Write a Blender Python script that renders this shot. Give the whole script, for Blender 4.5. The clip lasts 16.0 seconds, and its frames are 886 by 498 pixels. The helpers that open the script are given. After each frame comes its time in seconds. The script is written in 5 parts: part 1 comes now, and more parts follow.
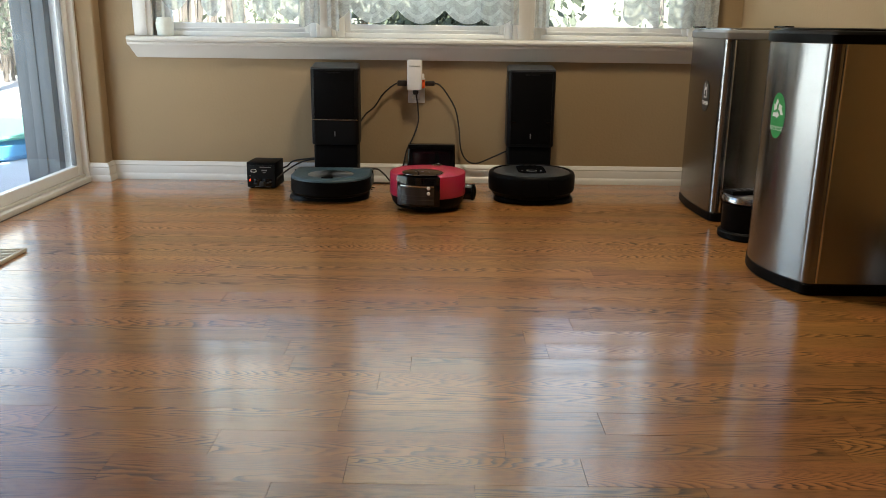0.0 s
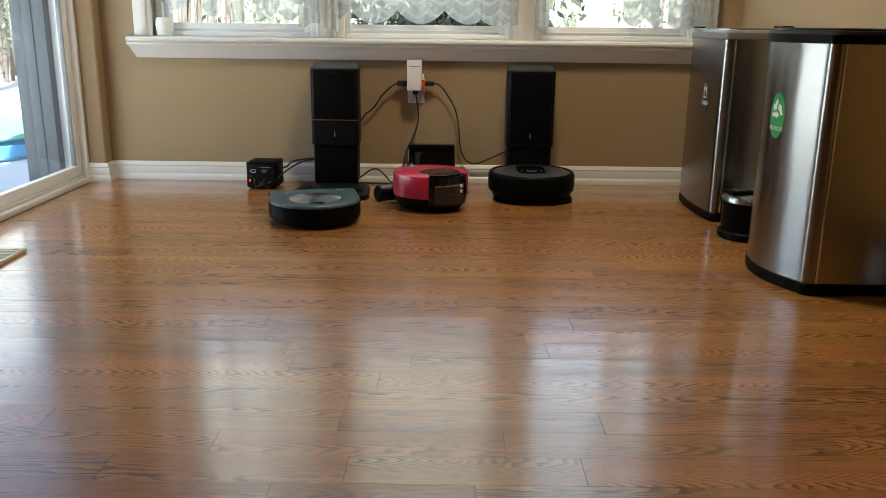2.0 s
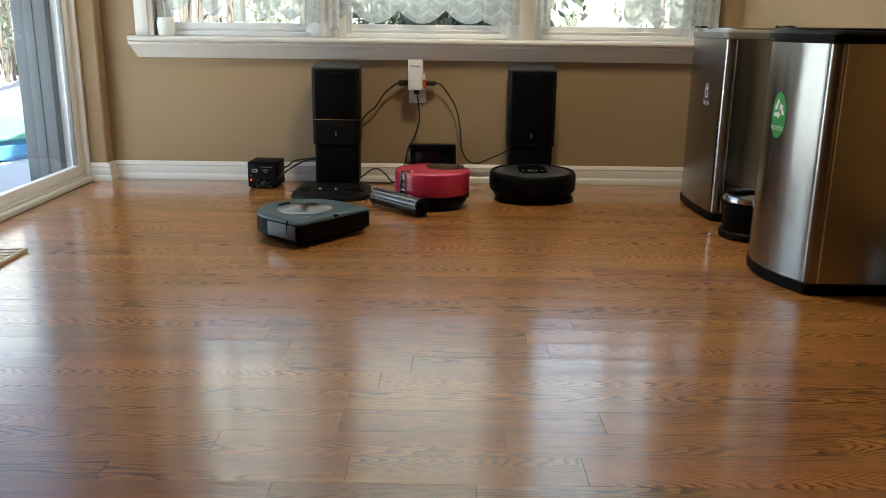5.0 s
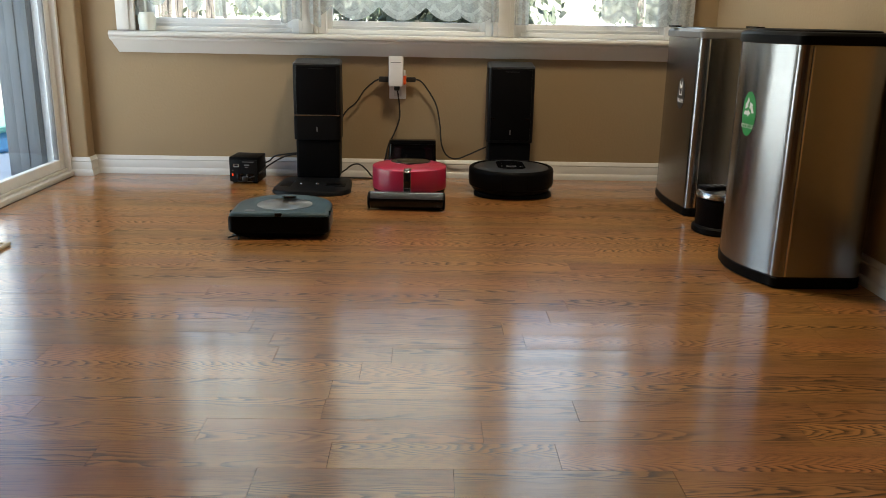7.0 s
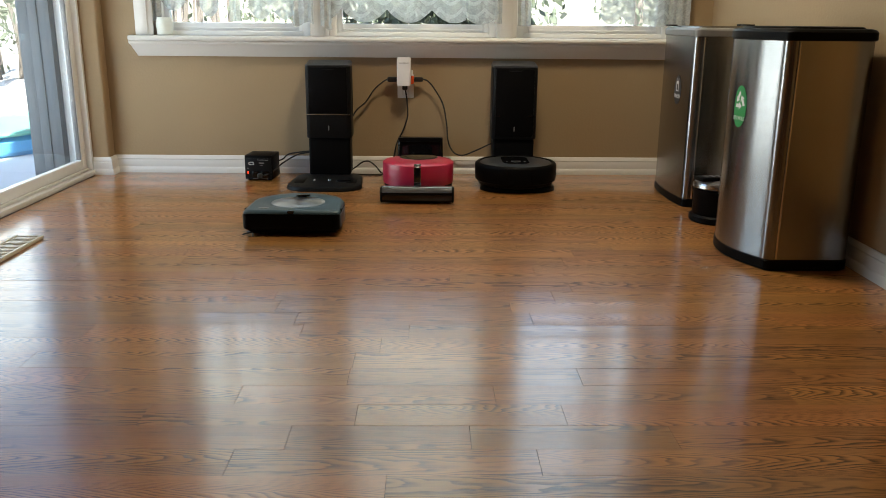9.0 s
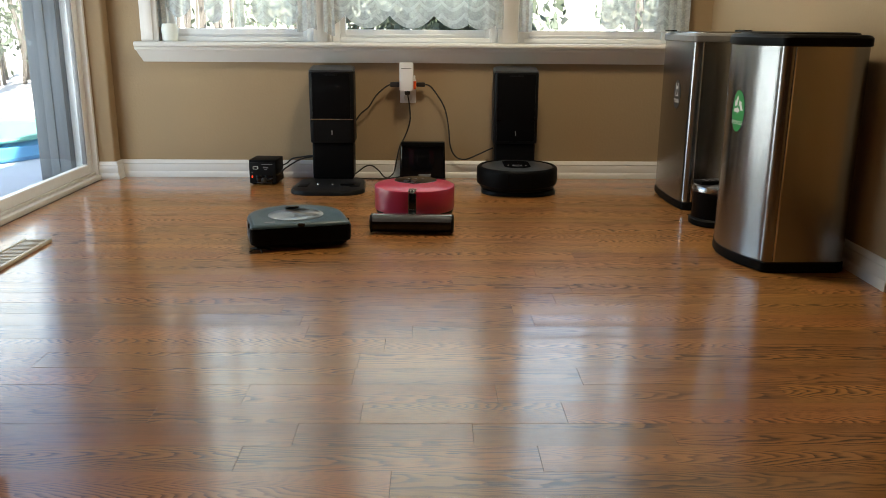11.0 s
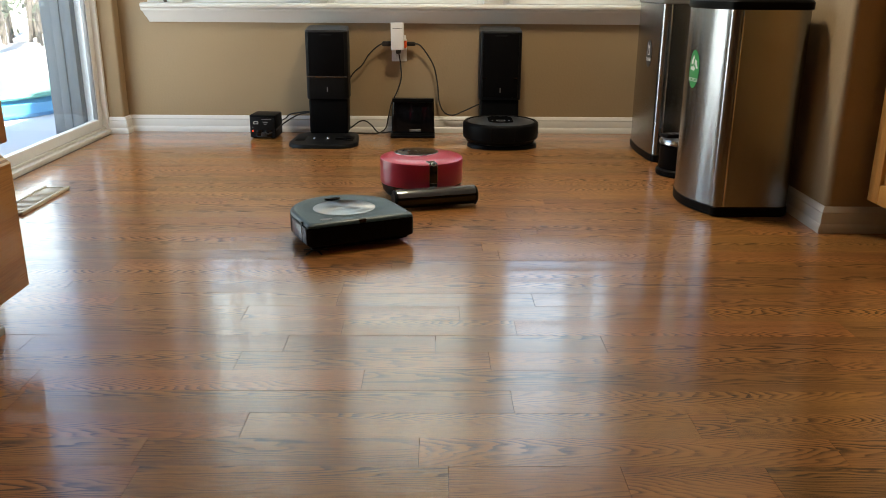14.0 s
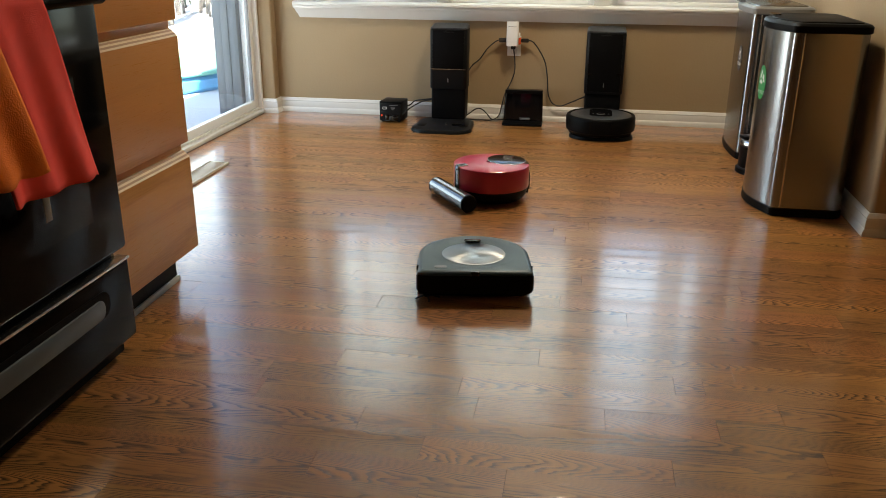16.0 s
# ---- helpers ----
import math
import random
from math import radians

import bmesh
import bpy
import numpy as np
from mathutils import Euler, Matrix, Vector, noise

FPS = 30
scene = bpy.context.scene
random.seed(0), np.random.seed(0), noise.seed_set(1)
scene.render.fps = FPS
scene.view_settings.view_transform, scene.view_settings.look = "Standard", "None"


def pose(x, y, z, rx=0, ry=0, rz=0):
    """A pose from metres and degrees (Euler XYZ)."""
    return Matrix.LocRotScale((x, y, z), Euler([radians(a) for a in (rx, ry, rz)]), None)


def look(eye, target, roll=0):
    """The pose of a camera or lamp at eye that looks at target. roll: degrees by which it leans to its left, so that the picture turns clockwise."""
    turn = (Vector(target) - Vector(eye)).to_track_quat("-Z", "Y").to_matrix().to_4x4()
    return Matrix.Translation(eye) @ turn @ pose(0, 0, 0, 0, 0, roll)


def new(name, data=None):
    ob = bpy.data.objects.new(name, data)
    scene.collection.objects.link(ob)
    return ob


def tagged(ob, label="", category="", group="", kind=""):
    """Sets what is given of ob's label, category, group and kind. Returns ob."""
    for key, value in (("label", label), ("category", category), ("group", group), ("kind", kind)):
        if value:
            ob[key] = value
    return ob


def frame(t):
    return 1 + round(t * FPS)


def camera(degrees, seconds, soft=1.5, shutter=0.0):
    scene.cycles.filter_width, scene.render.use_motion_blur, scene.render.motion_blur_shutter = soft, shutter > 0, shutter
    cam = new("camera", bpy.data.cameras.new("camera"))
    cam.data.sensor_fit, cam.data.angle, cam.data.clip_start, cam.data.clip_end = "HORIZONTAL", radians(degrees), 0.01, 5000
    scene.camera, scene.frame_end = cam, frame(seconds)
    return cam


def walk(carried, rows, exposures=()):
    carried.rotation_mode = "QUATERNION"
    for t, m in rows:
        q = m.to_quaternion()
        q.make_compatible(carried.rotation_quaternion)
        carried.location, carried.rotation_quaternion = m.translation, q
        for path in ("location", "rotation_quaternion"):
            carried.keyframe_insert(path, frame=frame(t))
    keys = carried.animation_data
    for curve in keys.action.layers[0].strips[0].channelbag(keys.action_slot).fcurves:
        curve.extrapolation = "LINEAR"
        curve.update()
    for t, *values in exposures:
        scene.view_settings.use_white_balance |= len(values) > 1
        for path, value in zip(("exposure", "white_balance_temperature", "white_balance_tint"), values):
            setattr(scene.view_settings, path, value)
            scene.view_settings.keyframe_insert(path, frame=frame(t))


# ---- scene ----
cam = camera(56.0, 16.0, 0.8)
PATH = [
    (0, (0.185, -3.777, 0.704), (0.181, -1.847, 0.181), 0.7),
    (0.5, (0.184, -3.777, 0.703), (0.181, -1.847, 0.181), 0.7),
    (1, (0.184, -3.777, 0.703), (0.181, -1.847, 0.181), 0.7),
    (1.5, (0.184, -3.777, 0.703), (0.181, -1.847, 0.181), 0.7),
    (2, (0.184, -3.777, 0.703), (0.181, -1.847, 0.181), 0.7),
    (2.5, (0.184, -3.778, 0.703), (0.181, -1.847, 0.181), 0.7),
    (3, (0.184, -3.777, 0.703), (0.181, -1.847, 0.181), 0.7),
    (5.5, (0.184, -3.777, 0.704), (0.178, -1.847, 0.18), 0.7),
    (5.6, (0.189, -3.791, 0.710), (0.283, -1.866, 0.177), 1.1),
    (5.8, (0.189, -3.790, 0.710), (0.272, -1.865, 0.176), 1.1),
    (6, (0.189, -3.787, 0.708), (0.267, -1.861, 0.176), 1.1),
    (6.5, (0.186, -3.801, 0.712), (0.224, -1.874, 0.178), 1.1),
    (7, (0.187, -3.827, 0.716), (0.228, -1.9, 0.181), 1.1),
    (7.5, (0.193, -3.878, 0.72), (0.23, -1.952, 0.184), 0.9),
    (8, (0.183, -3.943, 0.717), (0.214, -2.016, 0.181), 0.7),
    (8.5, (0.169, -3.969, 0.714), (0.202, -2.041, 0.182), 0.5),
    (9, (0.162, -3.98, 0.71), (0.196, -2.051, 0.182), 0.5),
    (11.5, (0.157, -4.033, 0.716), (0.186, -2.101, 0.199), 0.4),
    (12, (0.154, -4.057, 0.716), (0.185, -2.124, 0.201), 0.5),
    (12.5, (0.165, -4.099, 0.713), (0.192, -2.166, 0.203), 0.4),
    (13, (0.186, -4.156, 0.721), (0.204, -2.225, 0.201), 0.4),
    (13.5, (0.211, -4.217, 0.729), (0.228, -2.298, 0.166), 0.4),
    (14, (0.236, -4.292, 0.742), (0.254, -2.388, 0.131), 0.4),
    (14.5, (0.267, -4.403, 0.785), (0.277, -2.5, 0.169), 0.3),
    (15, (0.323, -4.506, 0.84), (0.282, -2.608, 0.21), 0.0),
    (15.5, (0.393, -4.636, 0.907), (0.216, -2.752, 0.26), 0.0),
    (16, (0.445, -4.746, 0.954), (0.137, -2.895, 0.262), 0.4),
]
EXPOSURES = [(0.0, 2.22, 6700, 6), (5.5, 2.22, 6700, 6), (5.7, 2.16, 6700, 6), (6.5, 2.16, 6700, 6), (8.0, 2.24, 6700, 6), (13.0, 2.24, 6700, 6), (14.0, 2.46, 6700, 6), (16.0, 2.56, 6700, 6)]
walk(cam, [(t, look(eye, target, roll)) for t, eye, target, roll in PATH], EXPOSURES)

# ---- light ----
world = bpy.data.worlds.new("world")
scene.world = world
world.use_nodes = True
wn = world.node_tree
sky = wn.nodes.new("ShaderNodeTexSky")
sky.sky_type, sky.sun_disc = "NISHITA", False
sky.sun_elevation, sky.sun_rotation = radians(52), radians(165)
wn.links.new(sky.outputs[0], wn.nodes["Background"].inputs[0])
wn.nodes["Background"].inputs[1].default_value = 0.11
sun = new("sun", bpy.data.lights.new("sun", "SUN"))
sun.data.energy, sun.data.angle, sun.data.color = 5.0, radians(0.5), (1.0, 0.95, 0.87)
sun.matrix_world = look((0.26 * 6, -0.97 * 6, 8), (0, 0, 0))
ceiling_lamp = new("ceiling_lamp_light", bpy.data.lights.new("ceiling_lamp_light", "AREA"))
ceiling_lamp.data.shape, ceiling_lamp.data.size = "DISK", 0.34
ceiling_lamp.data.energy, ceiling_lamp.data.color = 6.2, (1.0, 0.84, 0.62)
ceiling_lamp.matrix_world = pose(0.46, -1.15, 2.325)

for x0, x1, watts, colour in ((-1.045, -0.45, 1.2, (0.98, 1.0, 0.80)), (-0.245, 0.41, 2.1, (0.98, 1.0, 0.86)), (0.625, 1.225, 0.9, (0.93, 1.0, 0.95))):
    lamp = new("window_daylight", bpy.data.lights.new("window_daylight", "AREA"))
    lamp.data.shape, lamp.data.size, lamp.data.size_y = "RECTANGLE", x1 - x0, 1.13
    lamp.data.energy, lamp.data.color = watts, colour
    lamp.matrix_world = pose((x0 + x1) / 2, 0.13, 1.425, -90, 0, 0)

door_lamp = new("door_daylight", bpy.data.lights.new("door_daylight", "AREA"))
door_lamp.data.shape, door_lamp.data.size, door_lamp.data.size_y = "RECTANGLE", 0.72, 1.24
door_lamp.data.energy, door_lamp.data.color = 1.5, (0.92, 0.98, 1.0)
door_lamp.matrix_world = pose(-1.70, -0.80, 0.42, 0, -90, 0)

# ---- materials ----


def mat(name, col, rough=0.5, metal=0.0, vary=0.12, scale=8.0, bump=0.0, bscale=200.0, coat=0.0, trans=0.0, stretch=(1, 1, 1), emit=0.0, aniso=0.0, spec=0.5, radial=False, turn=0.0):
    m = bpy.data.materials.new(name)
    m.use_nodes = True
    nt = m.node_tree
    p = nt.nodes["Principled BSDF"]
    p.inputs["Roughness"].default_value = rough
    p.inputs["Metallic"].default_value = metal
    p.inputs["Coat Weight"].default_value = coat
    p.inputs["Transmission Weight"].default_value = trans
    p.inputs["Anisotropic"].default_value = aniso
    p.inputs["Specular IOR Level"].default_value = spec
    p.inputs["Anisotropic Rotation"].default_value = turn
    if radial:
        tan = nt.nodes.new("ShaderNodeTangent")
        tan.direction_type, tan.axis = "RADIAL", "Z"
        nt.links.new(tan.outputs[0], p.inputs["Tangent"])
    if emit:
        p.inputs["Emission Color"].default_value = (*col, 1)
        p.inputs["Emission Strength"].default_value = emit
    tc = nt.nodes.new("ShaderNodeTexCoord")
    mp = nt.nodes.new("ShaderNodeMapping")
    mp.inputs["Scale"].default_value = stretch
    nt.links.new(tc.outputs["Object"], mp.inputs[0])
    n1 = nt.nodes.new("ShaderNodeTexNoise")
    n1.inputs["Scale"].default_value, n1.inputs["Detail"].default_value = scale, 5
    nt.links.new(mp.outputs[0], n1.inputs[0])
    mix = nt.nodes.new("ShaderNodeMix")
    mix.data_type = "RGBA"
    mix.inputs[6].default_value = (*[c * (1 - vary) for c in col], 1)
    mix.inputs[7].default_value = (*[min(1, c * (1 + vary)) for c in col], 1)
    nt.links.new(n1.outputs[0], mix.inputs[0])
    nt.links.new(mix.outputs[2], p.inputs["Base Color"])
    if rough > 0.05:
        mr = nt.nodes.new("ShaderNodeMapRange")
        mr.inputs[3].default_value, mr.inputs[4].default_value = rough * 0.85, min(1, rough * 1.15)
        nt.links.new(n1.outputs[0], mr.inputs[0])
        nt.links.new(mr.outputs[0], p.inputs["Roughness"])
    if bump:
        n2 = nt.nodes.new("ShaderNodeTexNoise")
        n2.inputs["Scale"].default_value, n2.inputs["Detail"].default_value = bscale, 3
        nt.links.new(mp.outputs[0], n2.inputs[0])
        b = nt.nodes.new("ShaderNodeBump")
        b.inputs["Strength"].default_value, b.inputs["Distance"].default_value = bump, 0.002
        nt.links.new(n2.outputs[0], b.inputs["Height"])
        nt.links.new(b.outputs[0], p.inputs["Normal"])
    return m


def wood(name, dark, light, along, ring=55.0, rough=0.3, tone=0.25, contrast=1.0):
    """Oak-like wood: long cathedral rings and fine pores; along: 0 for grain along x, 1 along y, 2 along z."""
    m = bpy.data.materials.new(name)
    m.use_nodes = True
    nt = m.node_tree
    N, L = nt.nodes.new, nt.links.new
    p = nt.nodes["Principled BSDF"]
    tc = N("ShaderNodeTexCoord")
    vec = tc.outputs["Object"]

    def mapped(s_along, s_cross):
        mp = N("ShaderNodeMapping")
        s = [s_cross] * 3
        s[along] = s_along
        mp.inputs["Scale"].default_value = s
        L(vec, mp.inputs[0])
        return mp.outputs[0]

    big = N("ShaderNodeTexNoise")
    big.inputs["Scale"].default_value, big.inputs["Detail"].default_value = 1.0, 2.0
    L(mapped(1.3, 10.5), big.inputs[0])
    mul = N("ShaderNodeMath")
    mul.operation, mul.inputs[1].default_value = "MULTIPLY", ring
    L(big.outputs[0], mul.inputs[0])
    sn = N("ShaderNodeMath")
    sn.operation = "SINE"
    L(mul.outputs[0], sn.inputs[0])
    ring_map = N("ShaderNodeMapRange")
    ring_map.inputs[1].default_value, ring_map.inputs[2].default_value = 0.50, 1.0
    L(sn.outputs[0], ring_map.inputs[0])
    pores = N("ShaderNodeTexNoise")
    pores.inputs["Scale"].default_value, pores.inputs["Detail"].default_value = 1.0, 6
    pores.inputs["Roughness"].default_value = 0.7
    L(mapped(9.0, 520.0), pores.inputs[0])
    pm = N("ShaderNodeMapRange")
    pm.inputs[1].default_value, pm.inputs[2].default_value = 0.38, 0.58
    L(pores.outputs[0], pm.inputs[0])
    m1 = N("ShaderNodeMath")
    m1.operation = "MULTIPLY"
    mh = N("ShaderNodeMath")
    mh.operation, mh.inputs[1].default_value, mh.inputs[2].default_value = "MULTIPLY_ADD", 0.65, 0.35
    L(pm.outputs[0], mh.inputs[0])
    zone = N("ShaderNodeTexNoise")
    zone.inputs["Scale"].default_value = 1.0
    L(mapped(1.4, 5.0), zone.inputs[0])
    zm = N("ShaderNodeMapRange")
    zm.inputs[1].default_value, zm.inputs[2].default_value, zm.inputs[3].default_value, zm.inputs[4].default_value = 0.35, 0.65, 0.40, 1.15
    L(zone.outputs[0], zm.inputs[0])
    zr = N("ShaderNodeMath")
    zr.operation = "MULTIPLY"
    L(ring_map.outputs[0], zr.inputs[0])
    L(zm.outputs[0], zr.inputs[1])
    L(zr.outputs[0], m1.inputs[0])
    L(mh.outputs[0], m1.inputs[1])
    m2 = N("ShaderNodeMath")
    m2.operation, m2.inputs[1].default_value = "MULTIPLY_ADD", 0.38 * contrast
    L(pm.outputs[0], m2.inputs[0])
    m3 = N("ShaderNodeMath")
    m3.operation, m3.inputs[1].default_value = "MULTIPLY", 0.78 * contrast
    L(m1.outputs[0], m3.inputs[0])
    L(m3.outputs[0], m2.inputs[2])
    mix = N("ShaderNodeMix")
    mix.data_type, mix.clamp_factor = "RGBA", True
    mix.inputs[6].default_value, mix.inputs[7].default_value = (*light, 1), (*dark, 1)
    L(m2.outputs[0], mix.inputs[0])
    col = mix.outputs[2]
    blot = N("ShaderNodeTexNoise")
    blot.inputs["Scale"].default_value = 1.0
    L(mapped(1.2, 7.0), blot.inputs[0])
    hsv = N("ShaderNodeHueSaturation")
    val = N("ShaderNodeMapRange")
    val.inputs[3].default_value, val.inputs[4].default_value = 1 - tone, 1 + tone
    L(blot.outputs[0], val.inputs[0])
    L(val.outputs[0], hsv.inputs["Value"])
    L(col, hsv.inputs["Color"])
    L(hsv.outputs[0], p.inputs["Base Color"])
    rr = N("ShaderNodeMapRange")
    rr.inputs[3].default_value, rr.inputs[4].default_value = rough * 0.85, rough * 1.3
    L(m2.outputs[0], rr.inputs[0])
    L(rr.outputs[0], p.inputs["Roughness"])
    b = N("ShaderNodeBump")
    b.inputs["Strength"].default_value, b.inputs["Distance"].default_value = 0.25, 0.0006
    L(m2.outputs[0], b.inputs["Height"])
    L(b.outputs[0], p.inputs["Normal"])
    return m


def floor_material():
    """Stained red oak strips: flat-sawn cathedral arches or straight grain, different on every strip, under a clear gloss finish."""
    m = bpy.data.materials.new("oak floor")
    m.use_nodes = True
    nt = m.node_tree
    N, L = nt.nodes.new, nt.links.new
    p = nt.nodes["Principled BSDF"]

    def op(kind, a, b=None, c=None, clamp=False):
        n = N("ShaderNodeMath")
        n.operation, n.use_clamp = kind, clamp
        for k, v in enumerate((a, b, c)):
            if v is None:
                continue
            if isinstance(v, (int, float)):
                n.inputs[k].default_value = v
            else:
                L(v, n.inputs[k])
        return n.outputs[0]

    def ramp(v, a, b, lo=0.0, hi=1.0):
        n = N("ShaderNodeMapRange")
        n.inputs[1].default_value, n.inputs[2].default_value, n.inputs[3].default_value, n.inputs[4].default_value = a, b, lo, hi
        L(v, n.inputs[0])
        return n.outputs[0]

    def noise_at(x, y, z, detail=2.0, rough=0.5):
        cb, n = N("ShaderNodeCombineXYZ"), N("ShaderNodeTexNoise")
        for k, v in enumerate((x, y, z)):
            L(v, cb.inputs[k])
        n.inputs["Scale"].default_value, n.inputs["Detail"].default_value, n.inputs["Roughness"].default_value = 1.0, detail, rough
        L(cb.outputs[0], n.inputs[0])
        return n.outputs[0]

    sep = N("ShaderNodeSeparateXYZ")
    L(N("ShaderNodeTexCoord").outputs["Object"], sep.inputs[0])
    r = N("ShaderNodeObjectInfo").outputs["Random"]
    r2, r3, r4 = (op("FRACT", op("MULTIPLY", r, k)) for k in (17.31, 71.77, 233.1))
    x = op("ADD", sep.outputs[0], op("MULTIPLY", r, 41.0))
    v = op("SUBTRACT", op("FRACT", op("DIVIDE", op("SUBTRACT", sep.outputs[1], STRIP_EDGE), STRIP)), 0.5)
    z = op("MULTIPLY", r2, 90.0)
    # arches: the rings run on along the strip and bend back towards its edges
    off = op("SUBTRACT", v, ramp(r3, 0, 1, -0.55, 0.55))
    wander = noise_at(op("MULTIPLY", x, 2.3), op("MULTIPLY", v, 1.2), z, 3.0)
    small = noise_at(op("MULTIPLY", x, 16.0), op("MULTIPLY", v, 4.0), z, 2.0)
    arch = op("MULTIPLY", op("MULTIPLY", off, off), ramp(r2, 0, 1, 14.0, 30.0))
    along = op("MULTIPLY", x, op("MULTIPLY_ADD", op("MULTIPLY", r4, r4), 34.0, 4.0))
    phase = op("ADD", op("ADD", arch, along), op("MULTIPLY_ADD", wander, 10.0, op("MULTIPLY", small, 1.3)))
    saw = op("FRACT", phase)
    ring = op("MULTIPLY", ramp(saw, 0.0, 0.10), ramp(saw, 0.66, 0.20))
    fibre = ramp(noise_at(op("MULTIPLY", x, 14.0), op("MULTIPLY", v, 48.0), z, 5.0, 0.7), 0.36, 0.60)
    fleck = ramp(noise_at(op("MULTIPLY", x, 45.0), op("MULTIPLY", v, 95.0), z, 3.0, 0.6), 0.52, 0.66)
    strength = ramp(noise_at(op("MULTIPLY", x, 1.7), op("MULTIPLY", v, 1.5), op("ADD", z, 7.0)), 0.30, 0.58, 0.30, 1.0)
    grain = op("MULTIPLY", op("MULTIPLY", ring, strength), op("MULTIPLY_ADD", fibre, 0.55, 0.45))
    amount = op("ADD", op("MULTIPLY", grain, 1.0), op("MULTIPLY_ADD", fibre, 0.16, op("MULTIPLY", fleck, 0.10)), clamp=True)
    mix = N("ShaderNodeMix")
    mix.data_type, mix.clamp_factor = "RGBA", True
    mix.inputs[6].default_value, mix.inputs[7].default_value = (0.40, 0.174, 0.049, 1), (0.036, 0.014, 0.0055, 1)
    L(amount, mix.inputs[0])
    hsv = N("ShaderNodeHueSaturation")
    blot = noise_at(op("MULTIPLY", x, 1.1), op("MULTIPLY", v, 0.8), op("ADD", z, 31.0))
    L(op("ADD", ramp(r4, 0, 1, 0.68, 0.98), ramp(blot, 0.3, 0.7, 0.0, 0.34)), hsv.inputs["Value"])
    L(ramp(r3, 0, 1, 0.492, 0.506), hsv.inputs["Hue"])
    L(mix.outputs[2], hsv.inputs["Color"])
    L(hsv.outputs[0], p.inputs["Base Color"])
    L(ramp(amount, 0, 1, 0.34, 0.5), p.inputs["Roughness"])
    p.inputs["Specular IOR Level"].default_value = 0.25
    p.inputs["Coat Weight"].default_value = 1.0
    p.inputs["Coat IOR"].default_value = 1.6
    # worn finish: smooth with duller patches, sinking a little into the open pores
    wear = noise_at(op("MULTIPLY", sep.outputs[0], 2.6), op("MULTIPLY", sep.outputs[1], 2.6), op("MULTIPLY", z, 0.0), 4.0, 0.6)
    L(ramp(wear, 0.3, 0.7, 0.065, 0.125), p.inputs["Coat Roughness"])
    height = op("ADD", op("MULTIPLY", amount, -0.35), op("MULTIPLY", noise_at(op("MULTIPLY", x, 6.0), op("MULTIPLY", v, 1.6), z, 1.0), 2.2))
    b = N("ShaderNodeBump")
    b.inputs["Strength"].default_value, b.inputs["Distance"].default_value = 0.30, 0.0006
    L(height, b.inputs["Height"])
    L(b.outputs[0], p.inputs["Normal"])
    L(b.outputs[0], p.inputs["Coat Normal"])
    return m


STRIP, STRIP_EDGE = 0.0867, -2.083
M_FLOOR = floor_material()
M_GAP = mat("joint dark", (0.03, 0.015, 0.008), 0.8)
M_WALL = mat("tan wall paint", (0.310, 0.224, 0.130), 0.75, vary=0.05, scale=3, bump=0.5, bscale=90)
M_CEIL = mat("ceiling paint", (0.75, 0.73, 0.68), 0.9, vary=0.03, bump=0.4, bscale=120)
M_WHITE = mat("white gloss trim", (0.63, 0.62, 0.60), 0.35, vary=0.04, scale=6, bump=0.05, bscale=60)
M_VINYL = mat("white vinyl frame", (0.78, 0.80, 0.82), 0.4, vary=0.03)
M_BLACK = mat("black satin plastic", (0.004, 0.004, 0.0045), 0.42, spec=0.05, vary=0.2, bump=0.08, bscale=900)
M_GLOSSBLACK = mat("gloss black", (0.004, 0.004, 0.005), 0.08, spec=0.35, vary=0.1, coat=0.05)
M_ENAMEL = mat("black range enamel", (0.003, 0.003, 0.003), 0.10, spec=0.04, vary=0.1)
M_GRIP = mat("dark grey grip", (0.060, 0.076, 0.082), 0.35)
M_DARKGREY = mat("charcoal plastic", (0.008, 0.0085, 0.0095), 0.4, spec=0.10, vary=0.15, bump=0.06, bscale=900)
M_SLATE = mat("slate blue-grey plastic", (0.036, 0.066, 0.084), 0.40, spec=0.35, vary=0.08, bump=0.04, bscale=900)
M_SLATESIDE = mat("blue-grey side plastic", (0.045, 0.06, 0.08), 0.3, vary=0.08)
M_RED = mat("red metallic plastic", (0.40, 0.013, 0.055), 0.30, vary=0.06, coat=0.25)
M_SILVER = mat("silver trim", (0.55, 0.55, 0.56), 0.25, metal=1.0, vary=0.05)
M_DISC = mat("spun metal disc", (0.27, 0.272, 0.278), 0.34, metal=1.0, vary=0.06, aniso=0.9, radial=True)
M_STEEL = mat("brushed stainless steel", (0.26, 0.263, 0.268), 0.25, metal=1.0, vary=0.04, scale=1.0, stretch=(90, 90, 1), aniso=0.7, turn=0.25)
M_GREYLID = mat("grey lid plastic", (0.16, 0.16, 0.165), 0.38, vary=0.06)
# tower lids: lightened for the light on top; the robot's top cover shares it
M_GREYTOP = mat("satin grey of lit lids and robot top", (0.036, 0.040, 0.045), 0.33, vary=0.1)
M_CLEAR = mat("smoky clear plastic", (0.035, 0.030, 0.028), 0.10, spec=0.3, vary=0.5, scale=30, stretch=(1, 1, 0.2))
M_GREEN = mat("green sticker", (0.02, 0.28, 0.07), 0.4, vary=0.04)
M_STICKERW = mat("white print", (0.8, 0.8, 0.8), 0.5, vary=0.02)
M_STICKERK = mat("dark sticker", (0.02, 0.02, 0.02), 0.4)
M_ORANGE = mat("orange plastic", (0.75, 0.10, 0.02), 0.45)
M_ADAPTER = mat("white plastic", (0.72, 0.72, 0.72), 0.4, vary=0.02)
